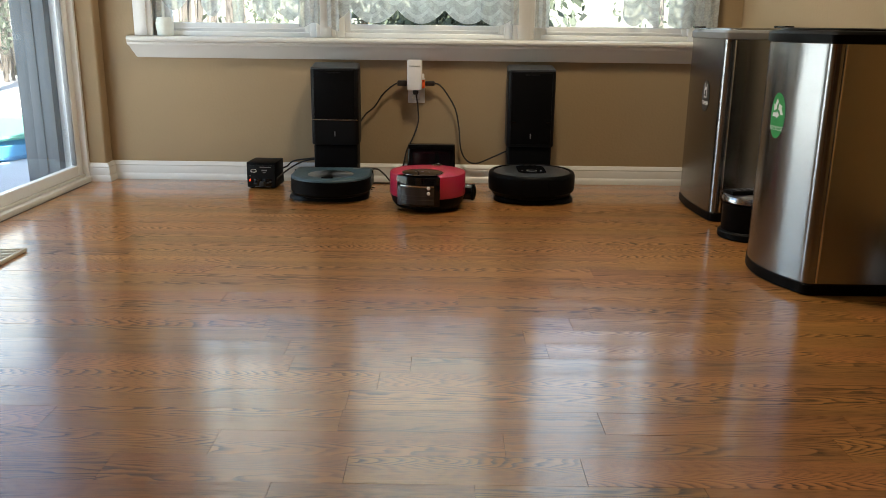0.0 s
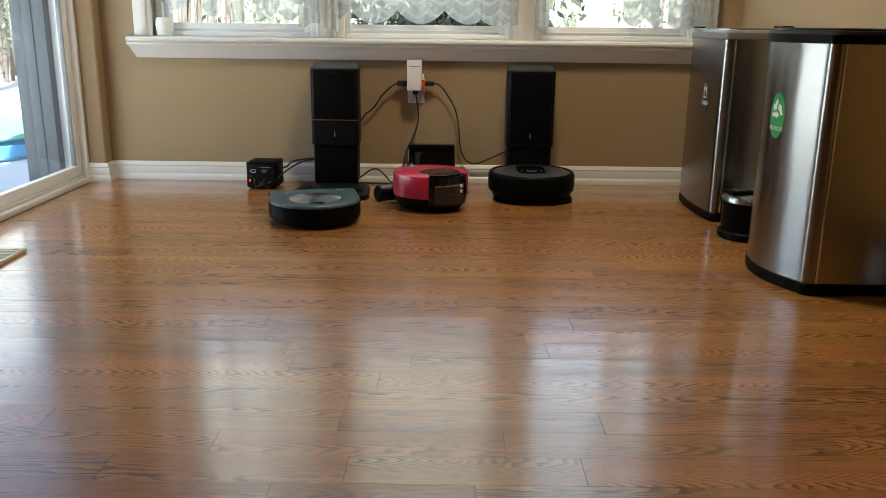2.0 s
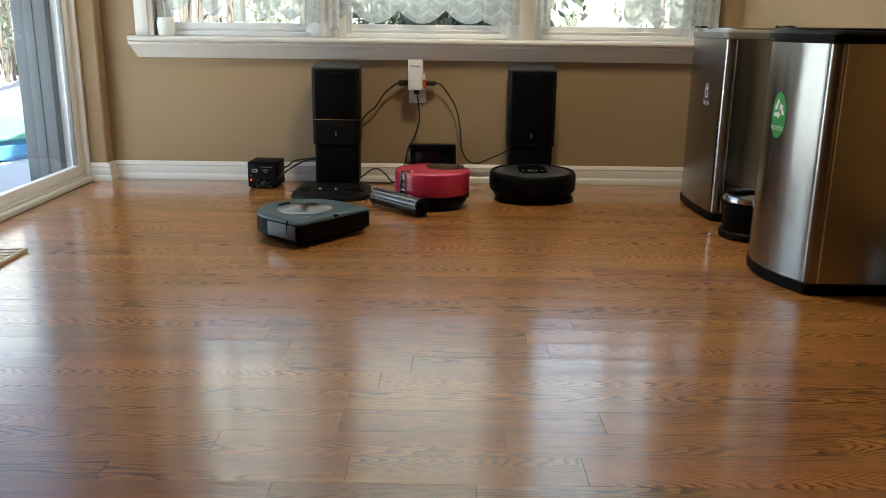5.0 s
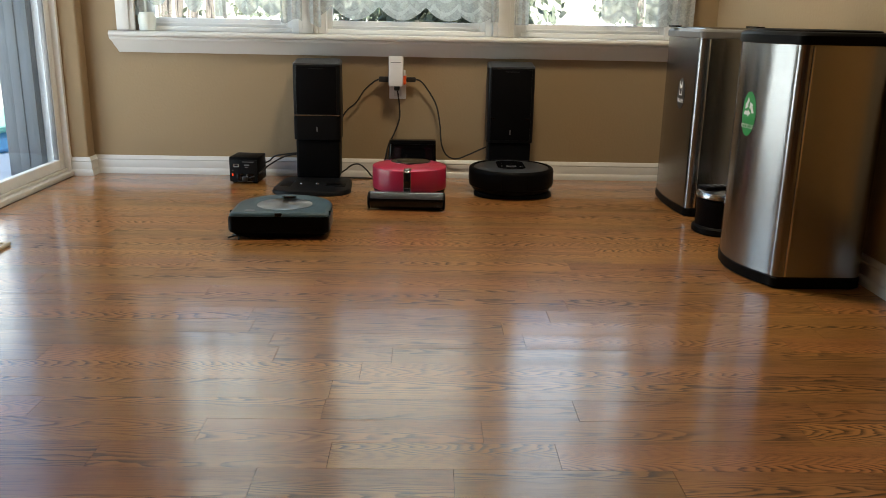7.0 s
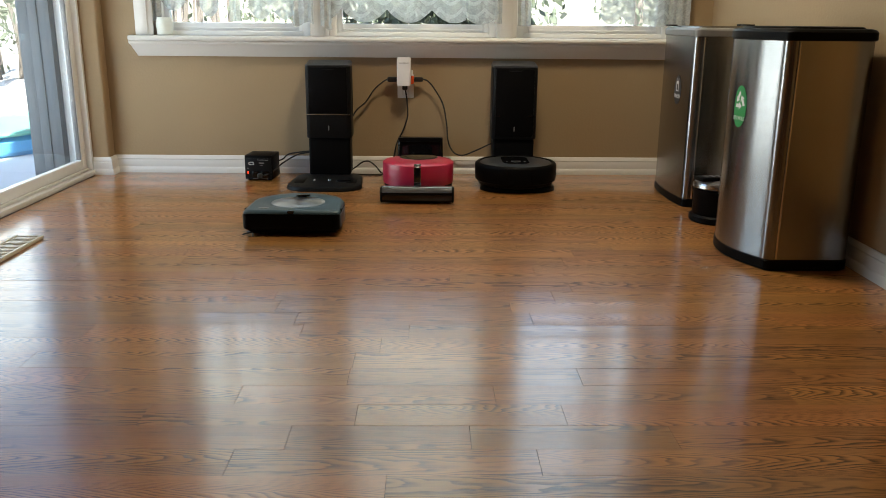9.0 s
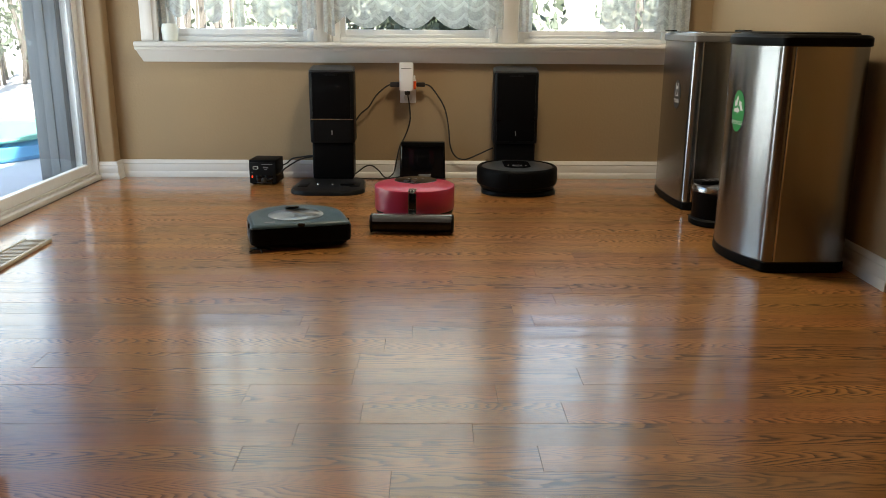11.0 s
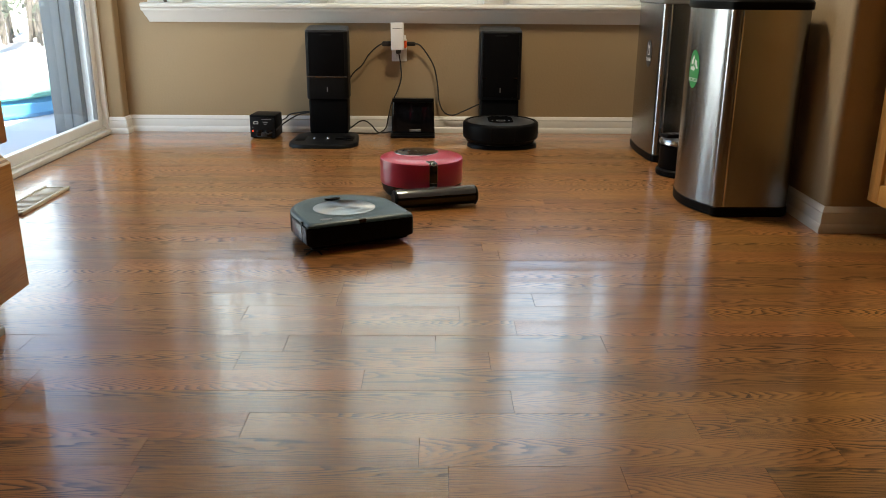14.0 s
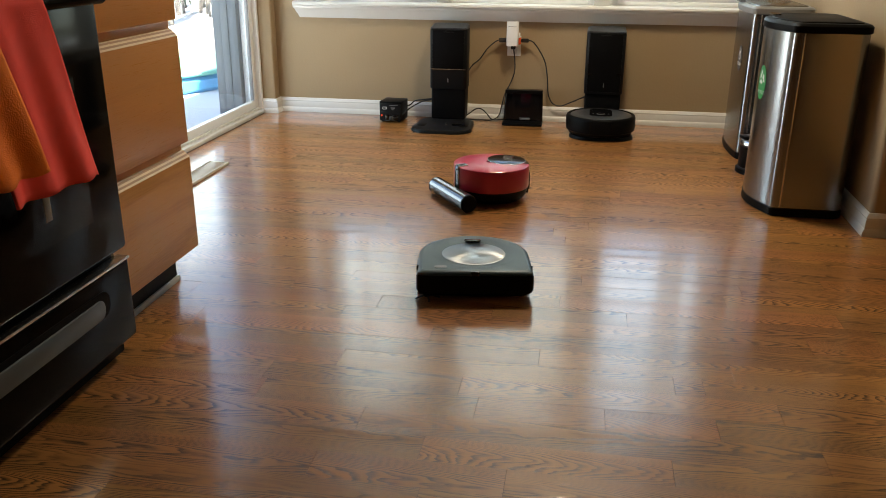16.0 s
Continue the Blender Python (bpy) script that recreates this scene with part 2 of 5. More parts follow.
M_CORD = mat("black cord rubber", (0.012, 0.011, 0.011), 0.5)
M_LED = mat("red indicator", (1.0, 0.05, 0.01), 0.4, emit=0.25)
M_MAPLE = wood("maple cabinet", (0.36, 0.15, 0.035), (0.60, 0.31, 0.09), 1, ring=14.0, rough=0.32, tone=0.12, contrast=0.55)
M_MAPLE_V = wood("maple cabinet upright", (0.36, 0.15, 0.035), (0.60, 0.31, 0.09), 2, ring=14.0, rough=0.32, tone=0.12, contrast=0.55)
M_MAPLE_R = wood("reddish maple drawer", (0.42, 0.16, 0.042), (0.62, 0.29, 0.088), 1, ring=12.0, rough=0.32, tone=0.12, contrast=0.5)
# for the unseen end wall: dark, to hold down bounce and reflections
M_DARKEND = wood("dark brown unseen end wall", (0.08, 0.03, 0.010), (0.20, 0.085, 0.028), 2, ring=14.0, rough=0.35, tone=0.15, contrast=0.6)
M_PLYL = mat("pale plywood edge", (0.66, 0.48, 0.27), 0.5, scale=30)
M_PLYD = mat("dark plywood edge", (0.30, 0.15, 0.06), 0.5, scale=30)
M_CORAL = mat("coral terry towel", (0.97, 0.075, 0.055), 0.95, vary=0.15, scale=60, bump=0.9, bscale=500)
M_KNIT = mat("orange knit towel", (0.98, 0.20, 0.012), 0.95, vary=0.2, scale=70, bump=1.0, bscale=350)
M_TAG = mat("grey tag", (0.30, 0.32, 0.33), 0.6)
M_VENT = mat("almond metal", (0.55, 0.50, 0.40), 0.22, vary=0.05)
M_CONCRETE = mat("pale concrete", (0.78, 0.77, 0.76), 0.85, vary=0.12, scale=3, bump=0.3, bscale=60)
M_GROUND = mat("dry bright ground", (0.70, 0.69, 0.65), 0.95, vary=0.3, scale=1.2, bump=0.5, bscale=12)
M_POST = mat("weathered grey boards", (0.105, 0.125, 0.150), 0.8, vary=0.30, scale=9, bump=0.5, bscale=40, stretch=(4, 4, 0.5))
M_BARK = mat("bark", (0.16, 0.14, 0.125), 0.9, vary=0.3, scale=12, bump=0.6, bscale=30)
M_LEAF = mat("leaves", (0.10, 0.12, 0.085), 0.6, vary=0.5, scale=2)
M_POOLB = mat("blue pool vinyl", (0.12, 0.42, 0.75), 0.3)
M_POOLG = mat("green pool rim", (0.18, 0.50, 0.38), 0.3)
M_SIDING = mat("house siding", (0.45, 0.42, 0.38), 0.8, vary=0.1)
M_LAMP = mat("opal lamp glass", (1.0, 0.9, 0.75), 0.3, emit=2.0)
M_FROST = mat("frosted white wax", (0.72, 0.76, 0.72), 0.6, vary=0.1, scale=60, bump=0.5, bscale=90)


def glass_material():
    m = bpy.data.materials.new("window glass")
    m.use_nodes = True
    nt = m.node_tree
    nt.nodes.remove(nt.nodes["Principled BSDF"])
    t, g, mx = (nt.nodes.new("ShaderNode" + k) for k in ("BsdfTransparent", "BsdfGlossy", "MixShader"))
    t.inputs[0].default_value = (0.93, 0.95, 0.95, 1)
    g.inputs["Roughness"].default_value = 0.02
    f = nt.nodes.new("ShaderNodeLayerWeight")
    f.inputs[0].default_value = 0.5
    pw, ml = nt.nodes.new("ShaderNodeMath"), nt.nodes.new("ShaderNodeMath")
    pw.operation, pw.inputs[1].default_value = "POWER", 5.0
    ml.operation, ml.inputs[1].default_value, ml.inputs[2].default_value = "MULTIPLY_ADD", 0.85, 0.035
    nt.links.new(f.outputs["Facing"], pw.inputs[0])
    nt.links.new(pw.outputs[0], ml.inputs[0])
    nt.links.new(ml.outputs[0], mx.inputs[0])
    nt.links.new(t.outputs[0], mx.inputs[1])
    nt.links.new(g.outputs[0], mx.inputs[2])
    nt.links.new(mx.outputs[0], nt.nodes["Material Output"].inputs[0])
    return m


def lace_material(name, solid, pattern):
    """White sheer cloth: threads that scatter light, with a woven floral net of denser spots."""
    m = bpy.data.materials.new(name)
    m.use_nodes = True
    nt = m.node_tree
    N, L = nt.nodes.new, nt.links.new
    nt.nodes.remove(nt.nodes["Principled BSDF"])
    tr, df, tl = N("ShaderNodeBsdfTransparent"), N("ShaderNodeBsdfDiffuse"), N("ShaderNodeBsdfTranslucent")
    df.inputs[0].default_value, tl.inputs[0].default_value = (0.62, 0.66, 0.66, 1), (0.36, 0.40, 0.40, 1)
    cloth, out = N("ShaderNodeMixShader"), N("ShaderNodeMixShader")
    cloth.inputs[0].default_value = 0.5
    L(df.outputs[0], cloth.inputs[1])
    L(tl.outputs[0], cloth.inputs[2])
    tc, mp = N("ShaderNodeTexCoord"), N("ShaderNodeMapping")
    mp.inputs["Scale"].default_value = (1, 0.0, 1)
    L(tc.outputs["Object"], mp.inputs[0])
    sep = N("ShaderNodeSeparateXYZ")
    L(mp.outputs[0], sep.inputs[0])

    def op(kind, a, b=None, c=None):
        n = N("ShaderNodeMath")
        n.operation = kind
        for k, v in enumerate((a, b, c)):
            if v is None:
                continue
            if isinstance(v, float):
                n.inputs[k].default_value = v
            else:
                L(v, n.inputs[k])
        return n.outputs[0]

    arc = op("ABSOLUTE", op("SINE", op("MULTIPLY", sep.outputs[0], math.pi / 0.104)))
    band = op("FRACT", op("DIVIDE", op("MULTIPLY_ADD", arc, 0.034, sep.outputs[2]), 0.058))
    edge = op("LESS_THAN", band, 0.30)
    net = N("ShaderNodeTexVoronoi")
    net.inputs["Scale"].default_value = 120
    L(mp.outputs[0], net.inputs[0])
    spots = N("ShaderNodeTexVoronoi")
    spots.inputs["Scale"].default_value = 30
    L(mp.outputs[0], spots.inputs[0])
    dots = op("LESS_THAN", spots.outputs["Distance"], 0.34)
    dense = op("MAXIMUM", edge, op("MULTIPLY", dots, 0.7))
    thread = op("MULTIPLY_ADD", net.outputs["Distance"], -0.25, solid)
    ad = N("ShaderNodeMath")
    ad.operation, ad.inputs[1].default_value, ad.use_clamp = "MULTIPLY_ADD", pattern, True
    L(dense, ad.inputs[0])
    L(thread, ad.inputs[2])
    L(ad.outputs[0], out.inputs[0])
    L(tr.outputs[0], out.inputs[1])
    L(cloth.outputs[0], out.inputs[2])
    L(out.outputs[0], nt.nodes["Material Output"].inputs[0])
    return m


M_GLASS = glass_material()
M_LACE = lace_material("lace curtain", 0.80, 0.25)
M_SHEER = lace_material("sheer curtain", 0.85, 0.08)

# ---- building helpers ----


def mesh_of(name, bm, material, smooth=True):
    me = bpy.data.meshes.new(name)
    bmesh.ops.recalc_face_normals(bm, faces=bm.faces[:])
    bm.to_mesh(me)
    bm.free()
    me.materials.append(material)
    if smooth:
        for f in me.polygons:
            f.use_smooth = True
        me.set_sharp_from_angle(angle=radians(35))
    return me


def part(name, bm, material, parent=None, label="", m=None):
    ob = new(name, mesh_of(name, bm, material))
    if parent:
        ob.parent = parent
    if m is not None:
        ob.matrix_basis = m
    if label:
        tagged(ob, label)
    return ob


def thing(name, label, category, m=None, group="", kind=""):
    ob = tagged(new(name), label, category, group, kind)
    ob.empty_display_size = 0.05
    if m is not None:
        ob.matrix_basis = m
    return ob


def setting(name, bm, material, label, category):
    return tagged(part(name, bm, material), label, category, "", "structure")


def box(x0, x1, y0, y1, z0, z1, bevel=0.002, seg=2, bm=None):
    b = bmesh.new()
    bmesh.ops.create_cube(b, size=1)
    for v in b.verts:
        v.co = Vector(((x0, x1)[v.co.x > 0], (y0, y1)[v.co.y > 0], (z0, z1)[v.co.z > 0]))
    if bevel:
        bmesh.ops.bevel(b, geom=b.edges[:], offset=bevel, segments=seg, affect="EDGES", profile=0.5)
    return joined(bm, b)


def joined(bm, b):
    if bm is None:
        return b
    me = bpy.data.meshes.new("join")
    b.to_mesh(me)
    b.free()
    bm.from_mesh(me)
    bpy.data.meshes.remove(me)
    return bm


def solid(outlines, bm=None):
    """A closed solid from stacked outlines [(z, [(x, y), ...]), ...] with equal counts."""
    b = bmesh.new()
    rings = [[b.verts.new((x, y, z)) for x, y in pts] for z, pts in outlines]
    n = len(rings[0])
    for r0, r1 in zip(rings, rings[1:]):
        for i in range(n):
            b.faces.new((r0[i], r0[(i + 1) % n], r1[(i + 1) % n], r1[i]))
    b.faces.new(rings[0][::-1])
    b.faces.new(rings[-1])
    return joined(bm, b)


def disc(profile, n=48, bm=None, cx=0.0, cy=0.0):
    """A turned solid: profile of (radius, z) from bottom to top."""
    return solid([(z, [(cx + r * math.cos(2 * math.pi * i / n), cy + r * math.sin(2 * math.pi * i / n)) for i in range(n)]) for r, z in profile], bm)


def turned(axis_pts, m, n=24, bm=None):
    b = disc(axis_pts, n)
    b.transform(m)
    return joined(bm, b)


def smooth_line(pts, k=8):
    P = [Vector(p) for p in pts]
    P = [P[0]] + P + [P[-1]]
    out = []
    for a, b, c, d in zip(P, P[1:], P[2:], P[3:]):
        for i in range(k):
            t = i / k
            out.append(0.5 * (2 * b + (c - a) * t + (2 * a - 5 * b + 4 * c - d) * t * t + (3 * b - a - 3 * c + d) * t ** 3))
    return out + [P[-1]]


def tube(pts, r, n=8, bm=None):
    line = smooth_line(pts)
    b = bmesh.new()
    rings, up = [], Vector((0.3, 0.2, 0.9)).normalized()
    for i, p in enumerate(line):
        d = (line[min(i + 1, len(line) - 1)] - line[max(i - 1, 0)]).normalized()
        u = d.cross(up)
        u = u.normalized() if u.length > 1e-4 else d.orthogonal().normalized()
        v = d.cross(u).normalized()
        up = u.cross(d)
        rings.append([b.verts.new(p + r * (u * math.cos(2 * math.pi * j / n) + v * math.sin(2 * math.pi * j / n))) for j in range(n)])
    for r0, r1 in zip(rings, rings[1:]):
        for j in range(n):
            b.faces.new((r0[j], r0[(j + 1) % n], r1[(j + 1) % n], r1[j]))
    b.faces.new(rings[0][::-1])
    b.faces.new(rings[-1])
    return joined(bm, b)


def rounded(w, d, r, cx=0.0, cy=0.0, k=6):
    """A rounded rectangle outline, w along x and d along y."""
    pts = []
    for sx, sy, a0 in ((1, 1, 0), (-1, 1, 90), (-1, -1, 180), (1, -1, 270)):
        for i in range(k + 1):
            a = radians(a0 + 90 * i / k)
            pts.append((cx + sx * (w / 2 - r) + r * math.cos(a), cy + sy * (d / 2 - r) + r * math.sin(a)))
    return pts


def extrude_profile(profile, a, b, bm=None, left_cut=0.0, right_cut=0.0):
    """A moulding: profile of (out, z) swept from a to b (x, y); it stands out to the right of the way a to b.
    left_cut and right_cut: how much each end moves along per metre that the profile stands out (mitres)."""
    a, b = Vector((*a, 0)), Vector((*b, 0))
    d = (b - a).normalized()
    o = Vector((d.y, -d.x, 0))
    bb = bmesh.new()
    r0 = [bb.verts.new(a + o * p + d * (left_cut * p) + Vector((0, 0, z))) for p, z in profile]
    r1 = [bb.verts.new(b + o * p + d * (right_cut * p) + Vector((0, 0, z))) for p, z in profile]
    n = len(profile)
    for i in range(n):
        bb.faces.new((r0[i], r0[(i + 1) % n], r1[(i + 1) % n], r1[i]))
    bb.faces.new(r0[::-1])
    bb.faces.new(r1)
    return joined(bm, bb)

# ---- the room ----
LEFT, REAR, RIGHT, TOP = -1.44, -6.4, 2.20, 2.44
bm = box(LEFT - 0.2, RIGHT + 0.2, REAR - 0.2, 0.2, -0.12, -0.012, 0)
floor = setting("floor", bm, M_GAP, "glossy oak strip floor in warm brown stain", "floor")
setting("ceiling", box(LEFT - 0.35, RIGHT + 0.35, REAR - 0.35, 0.35, TOP, TOP + 0.12, 0), M_CEIL, "plain off-white painted ceiling", "ceiling")

# window wall, open between the two window edges
WX0, WX1, WZ0, WZ1 = -1.12, 1.30, 0.615, 2.05
bm = box(LEFT - 0.2, WX0, 0, 0.16, -0.1, TOP, 0)
box(WX1, RIGHT + 0.2, 0, 0.16, -0.1, TOP, 0, bm=bm)
box(WX0, WX1, 0, 0.16, -0.1, WZ0, 0, bm=bm)
box(WX0, WX1, 0, 0.16, WZ1, TOP, 0, bm=bm)
setting("wall_north", bm, M_WALL, "tan textured wall below the wide window", "wall")

# west wall with the sliding door opening
DY0, DY1, DZ1 = -0.075, -1.45, 2.05
bm = box(LEFT - 0.14, -1.335, DY0, 0.0, -0.1, TOP, 0.012, 3)
# DY1 ends the opening early: unseen wall beyond it cuts the door light.
box(LEFT - 0.14, -1.335, REAR - 0.2, DY1, -0.1, TOP, 0.012, 3, bm=bm)
box(LEFT - 0.14, -1.335, DY1, DY0, DZ1, TOP, 0, bm=bm)
setting("wall_west", bm, M_WALL, "tan textured wall beside the sliding door", "wall")

# east wall of the nook, ending in a rounded corner, and the kitchen walls
bm = solid([(z, [(1.470, 0.0), (1.90, 0.0), (1.90, -1.785), (1.474, -1.785)] + [(1.474 - 0.022 * math.sin(radians(a)), -1.763 - 0.022 * math.cos(radians(a))) for a in (15, 30, 45, 60, 75, 90)]) for z in (-0.1, TOP)])
setting("wall_east", bm, M_WALL, "tan textured wall with a rounded corner behind the bins", "wall")
bm = box(RIGHT, RIGHT + 0.14, REAR - 0.2, -1.745, -0.1, TOP, 0)
box(1.90, RIGHT + 0.14, -1.785, -1.645, -0.1, TOP, 0, bm=bm)
setting("wall_kitchen_east", bm, M_WALL, "tan painted kitchen wall", "wall")
# Unseen closing wall, made dark brown so the bins reflect a dim room.
setting("wall_south", box(LEFT - 0.2, RIGHT + 0.2, REAR - 0.14, REAR, -0.1, TOP, 0), M_DARKEND, "unseen kitchen end wall, darkened to dim reflections", "wall")

BASE = [(0, 0), (0.021, 0), (0.021, 0.014), (0.017, 0.024), (0.0135, 0.028), (0.0135, 0.054), (0.011, 0.061), (0.0125, 0.066), (0.008, 0.075), (0.004, 0.081), (0, 0.082)]
setting("baseboard_north", extrude_profile(BASE, (-1.335, 0), (1.470, 0), left_cut=1), M_WHITE, "white moulded baseboard below the window wall", "baseboard")
bm = extrude_profile(BASE, (-1.335, -0.075), (-1.335, 0.0), left_cut=-1, right_cut=-1)
extrude_profile(BASE, (-1.418, -0.075), (-1.335, -0.075), bm, right_cut=1)
setting("baseboard_west", bm, M_WHITE, "white moulded baseboard beside the sliding door", "baseboard")
bm = extrude_profile(BASE, (1.470, 0.0), (1.452, -1.785), right_cut=1)
extrude_profile(BASE, (1.452, -1.785), (1.645, -1.785), bm, left_cut=-1)
setting("baseboard_east", bm, M_WHITE, "white moulded baseboard round the wall corner", "baseboard")

# stool and apron of the window
STOOL = [(-0.13, 0.612), (0.062, 0.612), (0.070, 0.616), (0.073, 0.624), (0.070, 0.632), (0.062, 0.636), (-0.13, 0.636)]
setting("window_sill_board", extrude_profile(STOOL, (-1.205, 0.0), (1.42, 0.0)), M_WHITE, "white painted window stool with rounded front edge", "window sill")
APRON = [(0, 0.611), (0.058, 0.611), (0.056, 0.600), (0.046, 0.592), (0.038, 0.575), (0.026, 0.558), (0.022, 0.549), (0.018, 0.544), (0, 0.544)]
setting("window_apron", extrude_profile(APRON, (-1.168, 0.0), (1.385, 0.0), left_cut=-0.7, right_cut=0.7), M_WHITE, "white crown moulding apron under the sill", "window trim")


def casing(name, x0, x1):
    bm = box(x0, x1, -0.018, 0.0, 0.637, 2.13, 0.003)
    box(x0 + 0.02, x1 - 0.02, -0.026, -0.018, 0.637, 2.13, 0.004, bm=bm)
    setting(name, bm, M_WHITE, "white painted window casing", "window trim")


casing("window_casing_west", -1.185, -1.105)
casing("window_casing_east", 1.285, 1.36)
setting("window_casing_top", box(-1.185, 1.36, -0.02, 0.0, 2.05, 2.13, 0.003), M_WHITE, "white painted head casing", "window trim")


def window(name, x0, x1):
    """A vinyl sash window of its own between two mullions."""
    w = thing(name, "white vinyl window sash with clear panes", "window", kind="structure")
    y0, y1 = 0.055, 0.10
    bm = box(x0, x0 + 0.035, y0 - 0.02, y1, 0.637, 2.05, 0.003)
    box(x1 - 0.035, x1, y0 - 0.02, y1, 0.637, 2.05, 0.003, bm=bm)
    box(x0 + 0.035, x1 - 0.035, y0 - 0.02, y1, 0.637, 0.658, 0.003, bm=bm)
    box(x0 + 0.035, x1 - 0.035, y0 - 0.02, y1, 2.01, 2.05, 0.003, bm=bm)
    part("window_frame", bm, M_VINYL, w)
    bm = box(x0 + 0.035, x0 + 0.06, y0, y1 - 0.008, 0.658, 2.01, 0.003)
    box(x1 - 0.06, x1 - 0.035, y0, y1 - 0.008, 0.658, 2.01, 0.003, bm=bm)
    box(x0 + 0.06, x1 - 0.06, y0, y1 - 0.008, 0.658, 0.695, 0.003, bm=bm)
    box(x0 + 0.06, x1 - 0.06, y0 - 0.006, y0, 0.668, 0.674, 0.002, bm=bm)
    box(x0 + 0.06, x1 - 0.06, y0, y1 - 0.008, 1.33, 1.37, 0.003, bm=bm)
    part("sash", bm, M_VINYL, w)
    for z0, z1 in ((0.695, 1.33), (1.37, 2.01)):
        pane = part("pane", box(x0 + 0.06, x1 - 0.06, 0.075, 0.079, z0, z1, 0), M_GLASS, w)
        pane.visible_shadow = False
    return w


window("window_1", -1.105, -0.39)
window("window_2", -0.305, 0.473)
window("window_3", 0.564, 1.285)
for i, (x0, x1) in enumerate(((-0.39, -0.305), (0.473, 0.564))):
    bm = box(x0, x1, 0.0, 0.10, 0.637, 2.05, 0.003)
    box(x0 + 0.018, x1 - 0.018, -0.008, 0.0, 0.637, 2.05, 0.003, bm=bm)
    setting("window_mullion_%d" % (i + 1), bm, M_WHITE, "white painted mullion between two windows", "window trim")


def sheet(x0, x1, low, y, wave=0.008, period=0.05, seed=0, nz=26, top=1.98):
    """A hanging cloth with soft folds; low(x) gives its lower hem."""
    n = max(8, int((x1 - x0) / 0.008))
    b = bmesh.new()
    rows = []
    for j in range(nz + 1):
        u = j / nz
        u = u ** 1.8
        row = []
        for i in range(n + 1):
            x = x0 + (x1 - x0) * i / n
            z0 = low(x)
            z = z0 + (top - z0) * u
            f = noise.noise((x * 7, z * 1.3, seed)) * 0.6 + math.sin(2 * math.pi * x / period + 2.5 * noise.noise((x * 3, z, seed + 5)))
            row.append(b.verts.new((x, y + wave * f, z)))
        rows.append(row)
    for r0, r1 in zip(rows, rows[1:]):
        for i in range(n):
            b.faces.new((r0[i], r0[i + 1], r1[i + 1], r1[i]))
    return b


def scallop(base, amp, period, phase=0.0):
    return lambda x: base + amp * (1 - abs(math.sin(math.pi * (x - phase) / period)) ** 0.8)


def curtain(x0, x1, hem, material, label, y=0.028, wave=0.006, period=0.06, seed=0):
    tagged(part("curtain", sheet(x0, x1, hem, y, wave, period, seed), material), label, "curtain", "window curtains")


LACE = "white scalloped lace curtain hanging before the window"
SHEER = "white sheer curtain panel gathered at the mullion"
curtain(-0.3, 0.33, scallop(0.70, 0.062, 0.208, -0.244), M_LACE, LACE, seed=1, period=0.11, wave=0.004)
curtain(0.33, 0.473, scallop(0.695, 0.03, 0.14, 0.33), M_LACE, LACE, seed=2, y=0.018)
curtain(-1.075, -0.96, scallop(0.745, 0.05, 0.12, -1.075), M_LACE, LACE, seed=3)
curtain(-0.898, -0.806, scallop(0.72, 0.06, 0.10, -0.903), M_LACE, LACE, seed=4)
curtain(-0.672, -0.465, scallop(0.71, 0.05, 0.11, -0.672), M_LACE, LACE, seed=5)
curtain(0.954, 1.115, scallop(0.70, 0.04, 0.10, 0.954), M_LACE, LACE, seed=6)
curtain(1.155, 1.285, scallop(0.69, 0.02, 0.13, 1.155), M_LACE, LACE, seed=7)
curtain(-0.759, -0.713, lambda x: 0.70, M_SHEER, SHEER, seed=8, period=0.03)
curtain(-0.46, -0.367, lambda x: 0.69 + 0.01 * math.sin(x * 60), M_SHEER, SHEER, seed=9, period=0.04, y=-0.04)
curtain(-0.336, -0.285, lambda x: 0.675 + 0.01 * math.sin(x * 70), M_SHEER, SHEER, seed=10, period=0.035, y=-0.04)
curtain(0.458, 0.493, lambda x: 0.70, M_SHEER, SHEER, seed=11, period=0.03, y=-0.03)
curtain(0.564, 0.625, lambda x: 0.69, M_SHEER, SHEER, seed=12, period=0.03, y=-0.03)
curtain(1.255, 1.35, lambda x: 0.665 + 0.25 * (x - 1.255), M_SHEER, SHEER, seed=13, period=0.04, y=-0.045)
curtain(-1.111, -1.07, lambda x: 0.70, M_SHEER, SHEER, seed=14, period=0.03, y=0.015)
tagged(part("curtain_rod", turned([(0.008, 0), (0.008, 2.5)], pose(-1.19, -0.035, 2.0, 0, 90, 0), 12), M_WHITE), "thin white curtain rod above the window", "curtain rod")

# frosted candle on the sill
b = disc([(0.030, 0.636), (0.034, 0.640), (0.036, 0.66), (0.037, 0.69), (0.034, 0.712), (0.030, 0.716)], 20, cx=-1.055, cy=0.0)
for v in b.verts:
    v.co += Vector((1, 1, 0)) * 0.003 * noise.noise(v.co * 50)
tagged(part("candle", b, M_FROST), "frosted white candle on the window sill", "candle")

# sliding door
door = thing("door_1", "white framed sliding glass patio door, closed", "sliding door", kind="structure")
bm = box(-1.468, -1.402, DY1, DY0, 0.0, 0.022, 0.003)
box(-1.468, -1.425, DY1, DY0, 0.022, 0.034, 0.002, bm=bm)
part("track", bm, M_WHITE, door, "white door threshold with scuffs")
bm = box(-1.54, -1.412, DY0 - 0.022, DY0, 0.0, DZ1, 0.003)
box(-1.54, -1.412, DY1, DY1 + 0.022, 0.0, DZ1, 0.003, bm=bm)
box(-1.54, -1.412, DY1, DY0, DZ1 - 0.03, DZ1, 0.003, bm=bm)
